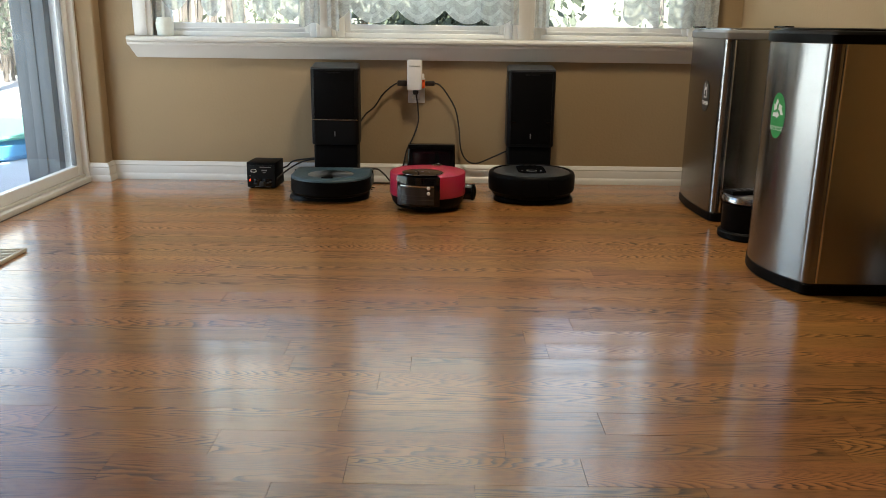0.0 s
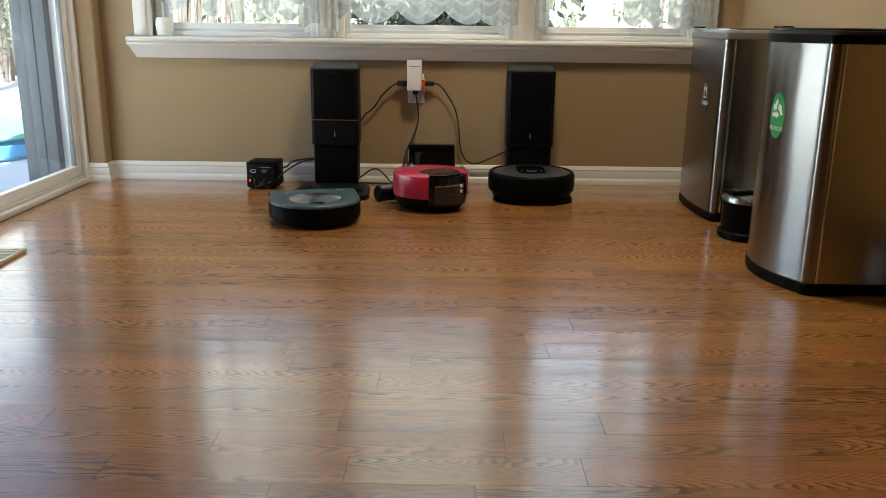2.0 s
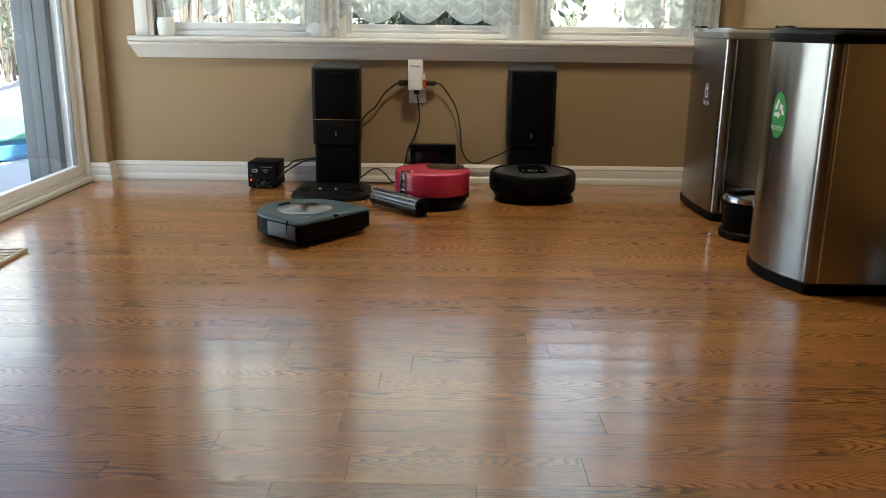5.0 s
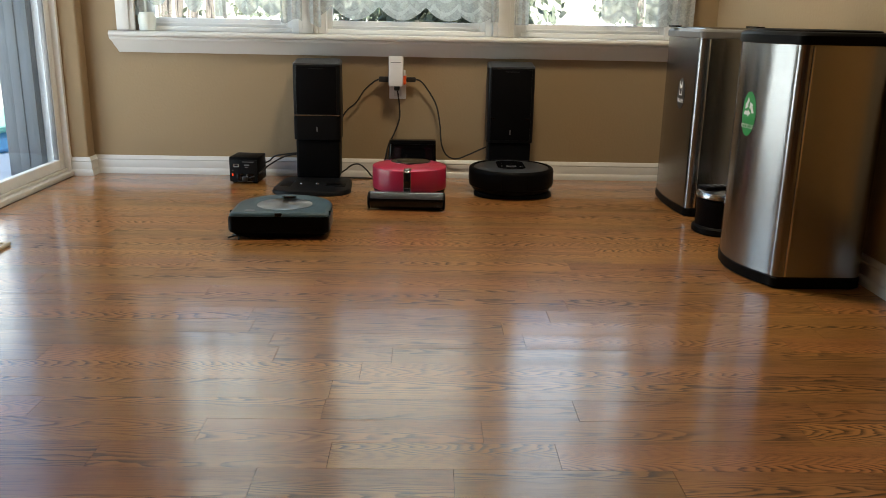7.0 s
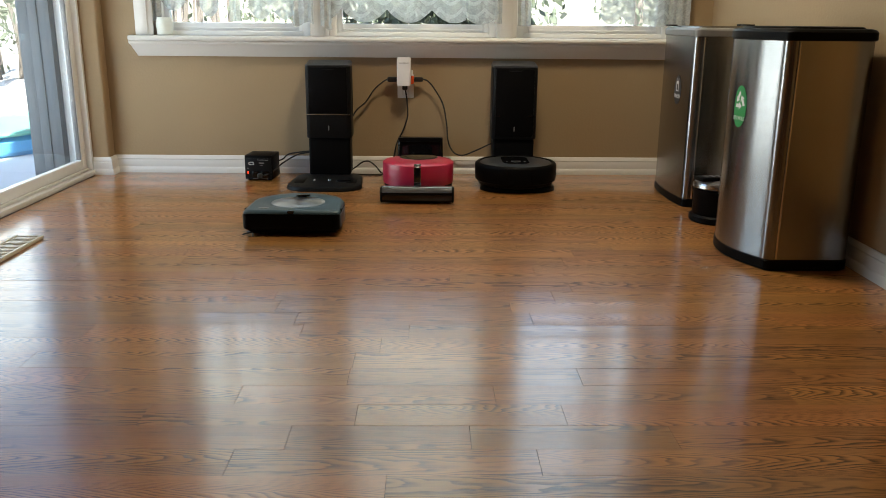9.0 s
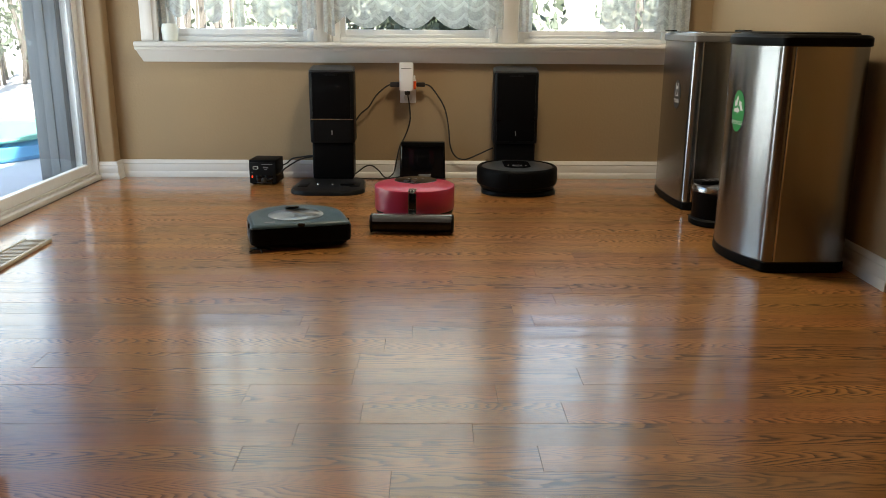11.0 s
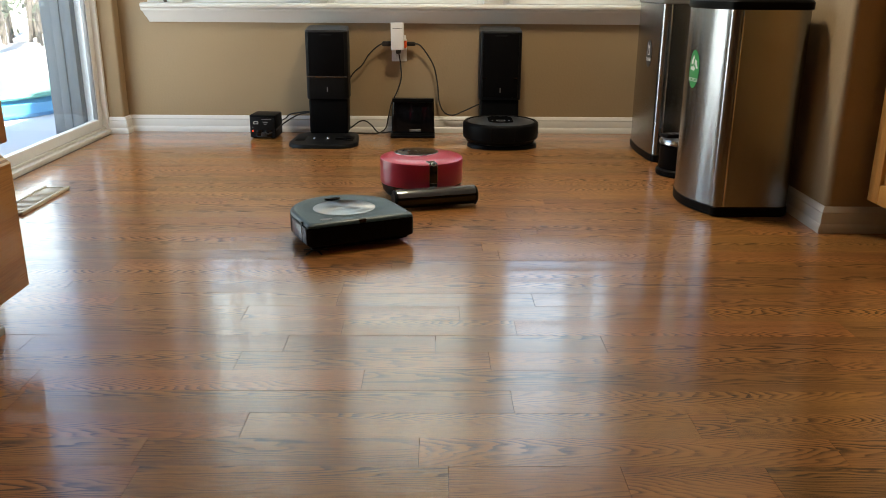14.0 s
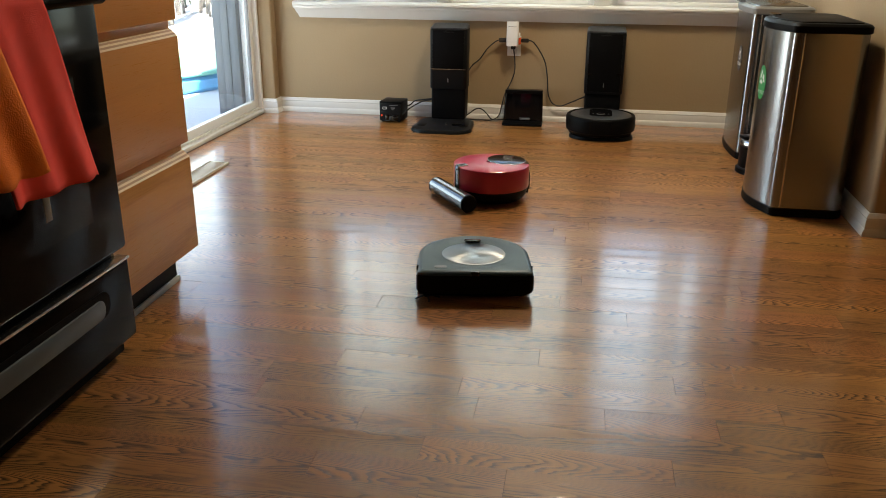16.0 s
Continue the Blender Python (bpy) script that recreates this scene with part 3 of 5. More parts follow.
part("door_frame", bm, M_VINYL, door)


def door_panel(x, y0, y1):
    bm = box(x - 0.03, x, y1, y1 + 0.045, 0.034, 2.01, 0.004)
    box(x - 0.03, x, y0 - 0.045, y0, 0.034, 2.01, 0.004, bm=bm)
    box(x - 0.03, x, y1 + 0.045, y0 - 0.045, 0.034, 0.078, 0.004, bm=bm)
    box(x - 0.03, x, y1 + 0.045, y0 - 0.045, 1.95, 2.01, 0.004, bm=bm)
    panel = part("door_panel", bm, M_VINYL, door)
    pane = part("pane", box(x - 0.017, x - 0.013, y1 + 0.04, y0 - 0.04, 0.074, 1.955, 0), M_GLASS, panel)
    pane.visible_shadow = False
    part("gasket", box(x - 0.026, x - 0.004, y0 - 0.048, y0 - 0.045, 0.078, 1.95, 0.001), M_GREYLID, panel)
    return panel


door_panel(-1.437, DY0 - 0.022, DY1 + 0.024)

# ---- outdoors ----
bm = box(-300, 300, -300, 300, -0.5, -0.14, 0)
setting("ground", bm, M_GROUND, "pale dry garden ground in the sun", "ground")
setting("pavement", box(-4.6, -1.60, -5.0, 2.6, -0.3, -0.09, 0.01), M_CONCRETE, "pale sunlit concrete patio", "patio")
post = thing("fence_post", "weathered dark grey boarded post outside the door", "post")
part("core", box(-1.66, -1.512, -0.135, 0.06, -0.09, 2.5, 0.006), M_POST, post)
for x0, x1, y in ((-1.658, -1.606, -0.143), (-1.606, -1.566, -0.149), (-1.566, -1.514, -0.145)):
    part("board", box(x0, x1, y, -0.135, -0.085, 2.49, 0.001), M_POST, post)
pool = thing("paddling_pool", "blue paddling pool with a green rim on the patio", "pool", pose(-2.93, 1.30, -0.09))
part("pool_wall", disc([(0.70, 0.0), (0.74, 0.03), (0.74, 0.09), (0.70, 0.12), (0.66, 0.11), (0.66, 0.03), (0.02, 0.02)], 40), M_POOLB, pool)
part("rim", disc([(0.69, 0.12), (0.74, 0.122), (0.755, 0.135), (0.74, 0.148), (0.69, 0.15), (0.67, 0.135)], 40), M_POOLG, pool, "green pool rim")


def leaves(count, centre, size, leaf=0.09, seed=1):
    rnd = random.Random(seed)
    verts, faces = [], []
    for _ in range(count):
        c = Vector([centre[k] + size[k] * max(-1, min(1, rnd.gauss(0, 0.5))) for k in range(3)])
        c.z += 0.3 * noise.noise(c * 0.8)
        q = Euler((rnd.uniform(0, 6.3), rnd.uniform(0, 6.3), rnd.uniform(0, 6.3))).to_matrix()
        s = leaf * rnd.uniform(0.5, 1.3)
        k = len(verts)
        verts += [c + q @ Vector(p) * s for p in ((-1, 0, 0), (0, -0.45, 0.1), (1, 0, 0), (0, 0.45, 0.1))]
        faces.append((k, k + 1, k + 2, k + 3))
    b = bmesh.new()
    vs = [b.verts.new(v) for v in verts]
    for f in faces:
        b.faces.new([vs[i] for i in f])
    return b


def tree(x, y, h, spread, seed):
    rnd = random.Random(seed)
    t = thing("tree", "leafy garden tree beyond the patio", "tree", pose(x, y, -0.14), group="garden trees")
    bm = tube([(0, 0, 0), (0.03, 0.02, h * 0.3), (-0.04, 0.05, h * 0.7), (0, 0, h)], 0.08, 8)
    for _ in range(6):
        a, z = rnd.uniform(0, 6.3), rnd.uniform(0.3, 0.8) * h
        tube([(0, 0, z), (0.4 * spread * math.cos(a), 0.4 * spread * math.sin(a), z + 0.3), (0.8 * spread * math.cos(a), 0.8 * spread * math.sin(a), z + 0.5)], 0.025, 6, bm)
    part("trunk", bm, M_BARK, t)
    b = bmesh.new()
    for _ in range(9):
        a, z, r = rnd.uniform(0, 6.3), rnd.uniform(0.3, 1.0) * h, rnd.uniform(0.2, 0.9) * spread
        joined(b, leaves(120, (r * math.cos(a), r * math.sin(a), z), (0.55, 0.55, 0.45), 0.06, rnd.randint(0, 9999)))
    part("crown", b, M_LEAF, t)


tree(-1.9, 9.2, 2.6, 1.3, 1)
tree(0.6, 6.4, 1.0, 1.0, 2)
tree(3.4, 9.5, 2.9, 1.3, 3)
tree(-5.2, 6.2, 3.2, 1.5, 4)
tree(-7.4, 7.6, 3.4, 1.6, 5)
tagged(part("shrub", leaves(2600, (0.15, 1.75, 0.45), (0.85, 0.35, 0.62), 0.05, 77), M_LEAF), "shaded green shrub outside the middle window", "shrub")
b = bmesh.new()
rnd = random.Random(11)
for i in range(26):
    x = -17 + 1.1 * i + rnd.uniform(-0.4, 0.4)
    joined(b, leaves(90, (x, 9.2 + rnd.uniform(-0.7, 0.7), 0.2 + rnd.uniform(-0.2, 0.5)), (0.9, 0.6, 0.6), 0.07, 100 + i))
tagged(part("hedge", b, M_LEAF), "loose green hedge at the end of the garden", "hedge", "", "stuff")
b = bmesh.new()
for i in range(170):
    x, y, h = rnd.uniform(-13, -3.0), rnd.uniform(7.5, 10.5), rnd.uniform(1.2, 3.6)
    tube([(x, y, -0.14), (x + rnd.uniform(-0.1, 0.1), y, h * 0.5), (x + rnd.uniform(-0.3, 0.3), y, h)], rnd.uniform(0.012, 0.04), 5, b)
tagged(part("saplings", b, M_BARK), "thin bare stems of a far thicket", "thicket", "", "stuff")

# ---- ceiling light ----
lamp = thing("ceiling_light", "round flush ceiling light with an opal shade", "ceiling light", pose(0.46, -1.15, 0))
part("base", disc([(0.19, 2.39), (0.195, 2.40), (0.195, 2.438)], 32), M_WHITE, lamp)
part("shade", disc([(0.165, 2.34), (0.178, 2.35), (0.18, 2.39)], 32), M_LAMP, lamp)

# ---- docking stations by the window wall ----


def dock_tower(name, label, x, band):
    t = thing(name, label, "docking station", pose(x, 0, 0), "robot docking stations")
    w, y0, y1 = 0.205, -0.168, -0.035
    cy, d = (y0 + y1) / 2, y1 - y0
    levels = [(0.188, 0.97), (0.193, 1.0), (0.500, 1.0), (0.512, 0.985), (0.516, 0.97)]
    bm = solid([(z, rounded(w * s, d * s, 0.022 * s, 0, cy)) for z, s in levels])
    part("tower_body", bm, M_DARKGREY, t)
    # lid colour is lighter than the body to imitate light caught on top
    lid = solid([(z, rounded(w * s, d * s, 0.022 * s, 0, cy)) for z, s in ((0.510, 0.992), (0.514, 1.004), (0.522, 0.995), (0.529, 0.965), (0.5325, 0.92), (0.5335, 0.86))])
    for v in lid.verts:
        v.co.z -= max(0.0, v.co.z - 0.513) * 0.9 * min(1.0, max(0.0, (cy + 0.03 - v.co.y) / 0.09))
    part("top_lid", lid, M_GREYTOP, t, "top lid, greyed for the light it catches")
    part("front_panel", box(-0.087, 0.087, y0 - 0.0025, y0 + 0.002, 0.30 if band else 0.20, 0.505, 0.002), M_BLACK, t)
    part("finger_slot", box(-0.03, 0.03, y0 - 0.0035, y0 + 0.001, 0.494, 0.498, 0.001), M_DARKGREY, t)
    if band:
        part("trim_band", box(-0.0995, 0.0995, y0 - 0.003, y0 + 0.004, 0.2945, 0.2985, 0.001), M_SILVER, t, "thin silver trim band")
    else:
        for s in (-1, 1):
            part("side_latch", box(s * 0.076 - 0.011, s * 0.076 + 0.011, y0 - 0.004, y0, 0.292, 0.299, 0.001), M_GLOSSBLACK, t)
    part("status_light", box(-0.0022, 0.0022, y0 - 0.004, y0, 0.225, 0.247, 0.001), M_GREYLID, t, "small pale status light bar")
    part("neck", box(-0.095, 0.095, -0.158, -0.035, 0.015, 0.192, 0.012, 3), M_BLACK, t)
    pts = rounded(0.328, 0.37, 0.095, 0, -0.285, 8)
    outline = [(px * (1.0 if py < -0.27 else 0.93), py) for px, py in pts]
    part("base_plate", solid([(0.0, outline), (0.008, outline), (0.017, [(px * 0.97, -0.285 + (py + 0.285) * 0.97) for px, py in outline]), (0.019, [(px * 0.93, -0.285 + (py + 0.285) * 0.93) for px, py in outline])]), M_DARKGREY, t)
    for s in (-1, 1):
        part("contact", disc([(0.006, 0.019), (0.005, 0.0225), (0.002, 0.024)], 12, cx=-0.02 + s * 0.033, cy=-0.30), M_SILVER, t, "silver charging contact")
        part("wheel_well", box(s * 0.115 - 0.022, s * 0.115 + 0.022, -0.36, -0.24, 0.0185, 0.0205, 0.001), M_BLACK, t)
    part("suction_port", solid([(z, rounded(0.075, 0.036, 0.014, 0.085, -0.315)) for z in (0.0185, 0.0215)]), M_GLOSSBLACK, t, "black suction port")
    return t


dock_tower("docking_station", "tall black emptying dock with a silver band", -0.296, True)
dock_tower("docking_station", "tall black emptying dock with a robot parked on it", 0.549, False)

# slim charging dock of the red robot
cd = thing("charging_dock", "slim upright gloss black charging dock against the baseboard", "charging dock", pose(0.120, -0.075, 0))
part("back_plate", solid([(z, rounded(0.210 * s, 0.05, 0.012, 0, 0.0 + z * 0.06)) for z, s in ((0.0, 1.03), (0.004, 1.04), (0.178, 1.0), (0.182, 0.985))]), M_GLOSSBLACK, cd)
part("foot", box(-0.110, 0.110, -0.110, 0.0, 0.0, 0.014, 0.005), M_BLACK, cd)
part("lip", box(-0.1015, 0.1015, -0.03, -0.005, 0.166, 0.184, 0.003), M_BLACK, cd)
for s in (-1, 1):
    part("contact", turned([(0.0045, 0), (0.0045, 0.010), (0.003, 0.014)], pose(s * 0.028 + 0.01, -0.025, 0.026, 90, 0, 0), 10), M_SILVER, cd, "silver charging contact")
part("contact_bar", box(-0.02, 0.04, -0.034, -0.024, 0.020, 0.032, 0.002), M_GREYLID, cd)

# voltage converter box
vb = thing("voltage_converter", "black metal voltage converter box with a glowing red switch", "converter", pose(-0.614, -0.213, 0, 0, 0, -4))
vb.scale = (1.02, 1.0, 0.97)
part("case", box(-0.062, 0.062, 0.0, 0.135, 0.006, 0.118, 0.003), M_BLACK, vb)
part("front_plate", box(-0.059, 0.059, -0.003, 0.0, 0.008, 0.106, 0.001), M_DARKGREY, vb)
for s in (-1, 1):
    part("foot", box(s * 0.045 - 0.008, s * 0.045 + 0.008, 0.01, 0.11, 0.0, 0.007, 0.001), M_BLACK, vb)
part("power_switch", box(-0.050, -0.045, -0.008, -0.002, 0.033, 0.044, 0.001), M_LED, vb, "glowing red rocker switch")
part("socket", box(-0.03, 0.0, -0.006, -0.002, 0.014, 0.045, 0.002), M_GLOSSBLACK, vb)
part("socket", box(0.01, 0.045, -0.006, -0.002, 0.014, 0.045, 0.002), M_GLOSSBLACK, vb)
bm = box(-0.043, -0.019, -0.0042, -0.003, 0.074, 0.088, 0.004)
part("badge", bm, M_STICKERW, vb, "white printed badge")
part("badge_inner", box(-0.040, -0.022, -0.005, -0.004, 0.077, 0.085, 0.002), M_DARKGREY, vb)
for i, (x0, x1, z) in enumerate(((0.003, 0.026, 0.080), (0.008, 0.02, 0.072), (-0.005, 0.045, 0.096), (-0.05, -0.044, 0.056), (-0.028, -0.006, 0.008), (0.014, 0.04, 0.008))):
    part("printed_line", box(x0, x1, -0.0038, -0.003, z, z + 0.003 + 0.003 * (i == 0), 0), M_GREYLID, vb)

# outlet, tap and adapters
op = thing("wall_outlet", "white wall outlet plate below the sill", "outlet")
part("plate", box(0.012, 0.088, -0.006, 0.0, 0.358, 0.468, 0.003), M_ADAPTER, op)
for z in (0.385, 0.434):
    part("receptacle", box(0.033, 0.067, -0.009, -0.005, z - 0.014, z + 0.014, 0.005), M_WHITE, op)
tap = tagged(part("outlet_tap", box(0.018, 0.089, -0.052, -0.0095, 0.425, 0.463, 0.006, 3), M_ORANGE), "orange outlet splitter plugged into the wall", "splitter")
ad = thing("plug_adapter", "tall white plug-in adapter", "adapter")
part("adapter_body", solid([(z, rounded(0.065 * s, 0.032 * s, 0.008, 0.0445, -0.069)) for z, s in ((0.420, 0.94), (0.425, 1.0), (0.543, 1.0), (0.549, 0.95))]), M_ADAPTER, ad)
part("seam", box(0.021, 0.068, -0.0865, -0.084, 0.522, 0.5245, 0.0005), M_GREYLID, ad)
part("indicator", box(0.077, 0.086, -0.06, -0.05, 0.463, 0.49, 0.002), M_ADAPTER, ad)


def cord(label, pts, r=0.0035, plug=None):
    c = thing("power_cord", label, "cord", group="power cords")
    part("cable", tube(pts, r), M_CORD, c)
    if plug:
        part("plug", plug, M_CORD, c)
    return c


P = lambda px, pz, y: (px, y, pz)
cord("black power cord from the outlet to the banded dock", [P(0.012, 0.446, -0.035), P(-0.035, 0.445, -0.035), P(-0.071, 0.422, -0.033), P(-0.103, 0.390, -0.03), P(-0.136, 0.341, -0.03), P(-0.174, 0.309, -0.03), P(-0.198, 0.276, -0.035), P(-0.225, 0.225, -0.06)],
     plug=box(-0.034, 0.012, -0.045, -0.022, 0.434, 0.458, 0.006))
cord("black power cord from the outlet to the parked dock", [P(0.095, 0.446, -0.035), P(0.149, 0.443, -0.035), P(0.192, 0.393, -0.03), P(0.226, 0.330, -0.03), P(0.243, 0.244, -0.03), P(0.252, 0.157, -0.032), P(0.279, 0.107, -0.038), P(0.323, 0.095, -0.042), P(0.380, 0.118, -0.05), P(0.450, 0.152, -0.06), P(0.50, 0.17, -0.07)],
     plug=box(0.089, 0.132, -0.045, -0.024, 0.436, 0.457, 0.006))
cord("black power cord hanging down behind the charging dock", [P(0.047, 0.42, -0.035), P(0.050, 0.397, -0.035), P(0.058, 0.338, -0.035), P(0.059, 0.274, -0.033), P(0.037, 0.208, -0.03), P(0.010, 0.153, -0.03), P(-0.006, 0.087, -0.032), P(-0.020, 0.030, -0.055), P(-0.057, 0.006, -0.07), P(-0.107, 0.004, -0.07), P(-0.143, 0.005, -0.075), P(-0.20, 0.012, -0.10)],
     plug=box(0.035, 0.060, -0.05, -0.02, 0.398, 0.424, 0.006))
cord("black cord looping along the baseboard to the dock", [P(0.03, 0.02, -0.065), P(0.0, 0.012, -0.07), P(-0.057, 0.010, -0.07), P(-0.089, 0.042, -0.065), P(-0.12, 0.065, -0.06), P(-0.152, 0.063, -0.06), P(-0.188, 0.038, -0.07), P(-0.22, 0.02, -0.09)])
cord("black power cord from the converter to the dock", [P(-0.56, 0.065, -0.09), P(-0.524, 0.080, -0.09), P(-0.498, 0.102, -0.09), P(-0.453, 0.111, -0.09), P(-0.404, 0.117, -0.09), P(-0.36, 0.117, -0.09)])
cord("black power cord plugged into the converter front", [P(-0.600, 0.022, -0.225), P(-0.575, 0.030, -0.222), P(-0.545, 0.045, -0.19), P(-0.520, 0.066, -0.13), P(-0.459, 0.100, -0.10), P(-0.401, 0.112, -0.09), P(-0.36, 0.112, -0.09)],
     plug=box(-0.618, -0.594, -0.238, -0.214, 0.012, 0.034, 0.005))

# ---- round robot parked on its dock ----
rr = thing("robot_vacuum", "round black robot vacuum parked on its dock", "robot vacuum", pose(0.543, -0.340, -0.003), "robot vacuums")
rr.scale = (1.03, 1.03, 1.13)
part("base", disc([(0.148, 0.021), (0.158, 0.024), (0.163, 0.036)], 56), M_BLACK, rr)
part("bumper", disc([(0.165, 0.034), (0.172, 0.040), (0.174, 0.060), (0.174, 0.092), (0.171, 0.101), (0.164, 0.1062), (0.156, 0.1055), (0.154, 0.1020)], 64), M_BLACK, rr, "satin black bumper ring")
part("top_shell", disc([(0.152, 0.098), (0.152, 0.1030), (0.149, 0.1042), (0.10, 0.1046)], 64), M_GREYTOP, rr, "charcoal top cover")
part("sensor_deck", solid([(z, rounded(0.115 * s, 0.20 * s, 0.04, 0, 0.035)) for z, s in ((0.103, 1), (0.1052, 0.99), (0.1056, 0.95))]), M_GLOSSBLACK, rr)
part("button_ring", disc([(0.021, 0.1050), (0.021, 0.1066), (0.017, 0.1070)], 28, cy=-0.005), M_GREYLID, rr, "grey clean button ring")
part("button", disc([(0.0155, 0.106), (0.0155, 0.1078), (0.012, 0.1082)], 24, cy=-0.005), M_BLACK, rr)
for s in (-1, 1):
    part("spot_button", disc([(0.004, 0.1055), (0.0035, 0.1064)], 10, cx=s * 0.038, cy=-0.005), M_GREYLID, rr)
    part("bumper_seam", box(-0.0008, 0.0008, -0.1755, -0.172, 0.042, 0.094, 0), M_GLOSSBLACK, rr, m=pose(0, 0, 0, 0, 0, s * 17))

# ---- flat-fronted robot: its front looks along its own x ----
db = thing("robot_vacuum", "flat-fronted slate grey robot vacuum with a metal disc", "robot vacuum", group="robot vacuums")
db.scale = (1.0, 1.03, 1.02)


def d_outline(s=0.0, k=28):
    """Flat front with small corner radii, straight flanks, half-round back; s: how much smaller all round."""
    h, f, r = 0.158 - s, 0.158 - s, 0.016
    pts = [(f - r + r * math.cos(radians(a)), h - r + r * math.sin(radians(a))) for a in (0, 30, 60, 90)]
    pts += [(h * math.cos(radians(a)) * 1.0, h * math.sin(radians(a))) for a in [90 + 180 * i / k for i in range(k + 1)]]
    return pts + [(f - r + r * math.cos(radians(a)), -h + r + r * math.sin(radians(a))) for a in (270, 300, 330, 360)]


part("underside", solid([(z, d_outline(s)) for z, s in ((0.009, 0.022), (0.014, 0.012), (0.024, 0.007))]), M_BLACK, db)
part("bumper", solid([(z, d_outline(s)) for z, s in ((0.022, 0.004), (0.026, 0.0), (0.074, 0.0), (0.077, 0.003))]), M_BLACK, db, "satin black front bumper and skirt")
part("top_shell", solid([(z, d_outline(s)) for z, s in ((0.075, 0.004), (0.0775, 0.0), (0.083, 0.0015), (0.087, 0.006), (0.0888, 0.013), (0.0840, 0.018))]), M_SLATE, db, "slate blue-grey top shell")
DISC_X = 0.0
b = bmesh.new()
rim = []
for k in range(96):
    a = 2 * math.pi * k / 96
    reach = 0.145 if math.cos(a) <= 0 else min(0.145 / max(abs(math.cos(a)), abs(math.sin(a))), 0.1975)
    rim.append((reach * math.cos(a), reach * math.sin(a)))
rings = [[(x, y, 0.0888) for x, y in rim]]
for r, z in ((0.124, 0.0890), (0.119, 0.0882), (0.101, 0.0852), (0.090, 0.0846)):
    rings.append([(DISC_X + r * math.cos(math.atan2(y, x - DISC_X)), r * math.sin(math.atan2(y, x - DISC_X)), z) for x, y in rim])
loops = [[b.verts.new(p) for p in ring] for ring in rings]
for r0, r1 in zip(loops, loops[1:]):
    for k in range(len(rim)):
        b.faces.new((r0[k], r0[(k + 1) % len(rim)], r1[(k + 1) % len(rim)], r1[k]))
part("dish", b, M_SLATE, db)
part("metal_disc", disc([(0.091, 0.082), (0.091, 0.0856), (0.089, 0.0864), (0.02, 0.0868)], 64, cx=DISC_X), M_DISC, db, "spun metal centre disc")
part("camera_window", solid([(z, rounded(0.034 * s, 0.050 * s, 0.015 * s, 0, 0)) for z, s in ((-0.004, 1), (0.0, 0.98), (0.0006, 0.88))]), M_GLOSSBLACK, db, "gloss black camera window", m=pose(-0.112, 0, 0.0890, 0, -7, 0))
part("button_bar", solid([(z, rounded(0.018, 0.034, 0.006, 0.118, -0.095)) for z in (0.088, 0.0898)]), M_GREYLID, db, "small grey button bar")
part("front_sensor", solid([(z, rounded(0.010 * s, 0.024 * s, 0.005 * s, 0.153, 0)) for z, s in ((0.078, 1), (0.0872, 1), (0.0882, 0.8))]), M_GLOSSBLACK, db)
for s in (-1, 1):
    part("side_panel", box(0.005, 0.142, s * 0.1592 - 0.0018, s * 0.1592 + 0.0018, 0.028, 0.073, 0.001), M_SLATESIDE, db, "blue-grey side panel")
    part("side_notch", box(0.100, 0.104, s * 0.158 - 0.004, s * 0.158 + 0.0025, 0.026, 0.086, 0.001), M_GLOSSBLACK, db)
    part("wheel", turned([(0.026, 0), (0.03, 0.003), (0.03, 0.015), (0.026, 0.018)], pose(-0.02, s * 0.105 + 0.009, 0.030, 90, 0, 0), 20), M_CORD, db)
part("caster", disc([(0.010, 0.0), (0.013, 0.004), (0.010, 0.012)], 14, cx=0.10), M_CORD, db)
brush = part("side_brush", disc([(0.010, 0.006), (0.012, 0.010), (0.008, 0.014)], 12, cx=0.128, cy=-0.132), M_CORD, db)
for i in range(5):
    a = radians(-62 + 72 * i)
    c, s = math.cos(a), math.sin(a)
    part("bristle", tube([(0.128, -0.132, 0.009), (0.128 + 0.025 * c, -0.132 + 0.025 * s, 0.006), (0.128 + 0.036 * c, -0.132 + 0.036 * s, 0.003)], 0.0025, 6), M_CORD, brush)

# ---- red robot: its roller nozzle looks along its own x ----
rb = thing("robot_vacuum", "round red robot vacuum with a wide front roller", "robot vacuum", group="robot vacuums")
rb.scale = (1.01, 1.01, 1.01)


def arc_shell(a0, a1, levels, inner, n=64):
    """A closed wall round the z axis between two angles, degrees; levels of (radius, z)."""
    b = bmesh.new()
    cols = []
    for i in range(n + 1):
        a = radians(a0 + (a1 - a0) * i / n)
        ring = [b.verts.new((r * math.cos(a), r * math.sin(a), z)) for r, z in levels]
        ring += [b.verts.new((inner * math.cos(a), inner * math.sin(a), z)) for r, z in (levels[-1], levels[0])]
        cols.append(ring)
    k = len(cols[0])
    for c0, c1 in zip(cols, cols[1:]):
        for j in range(k):
            b.faces.new((c0[j], c1[j], c1[(j + 1) % k], c0[(j + 1) % k]))
    b.faces.new(cols[0])
    b.faces.new(cols[-1][::-1])
    return b


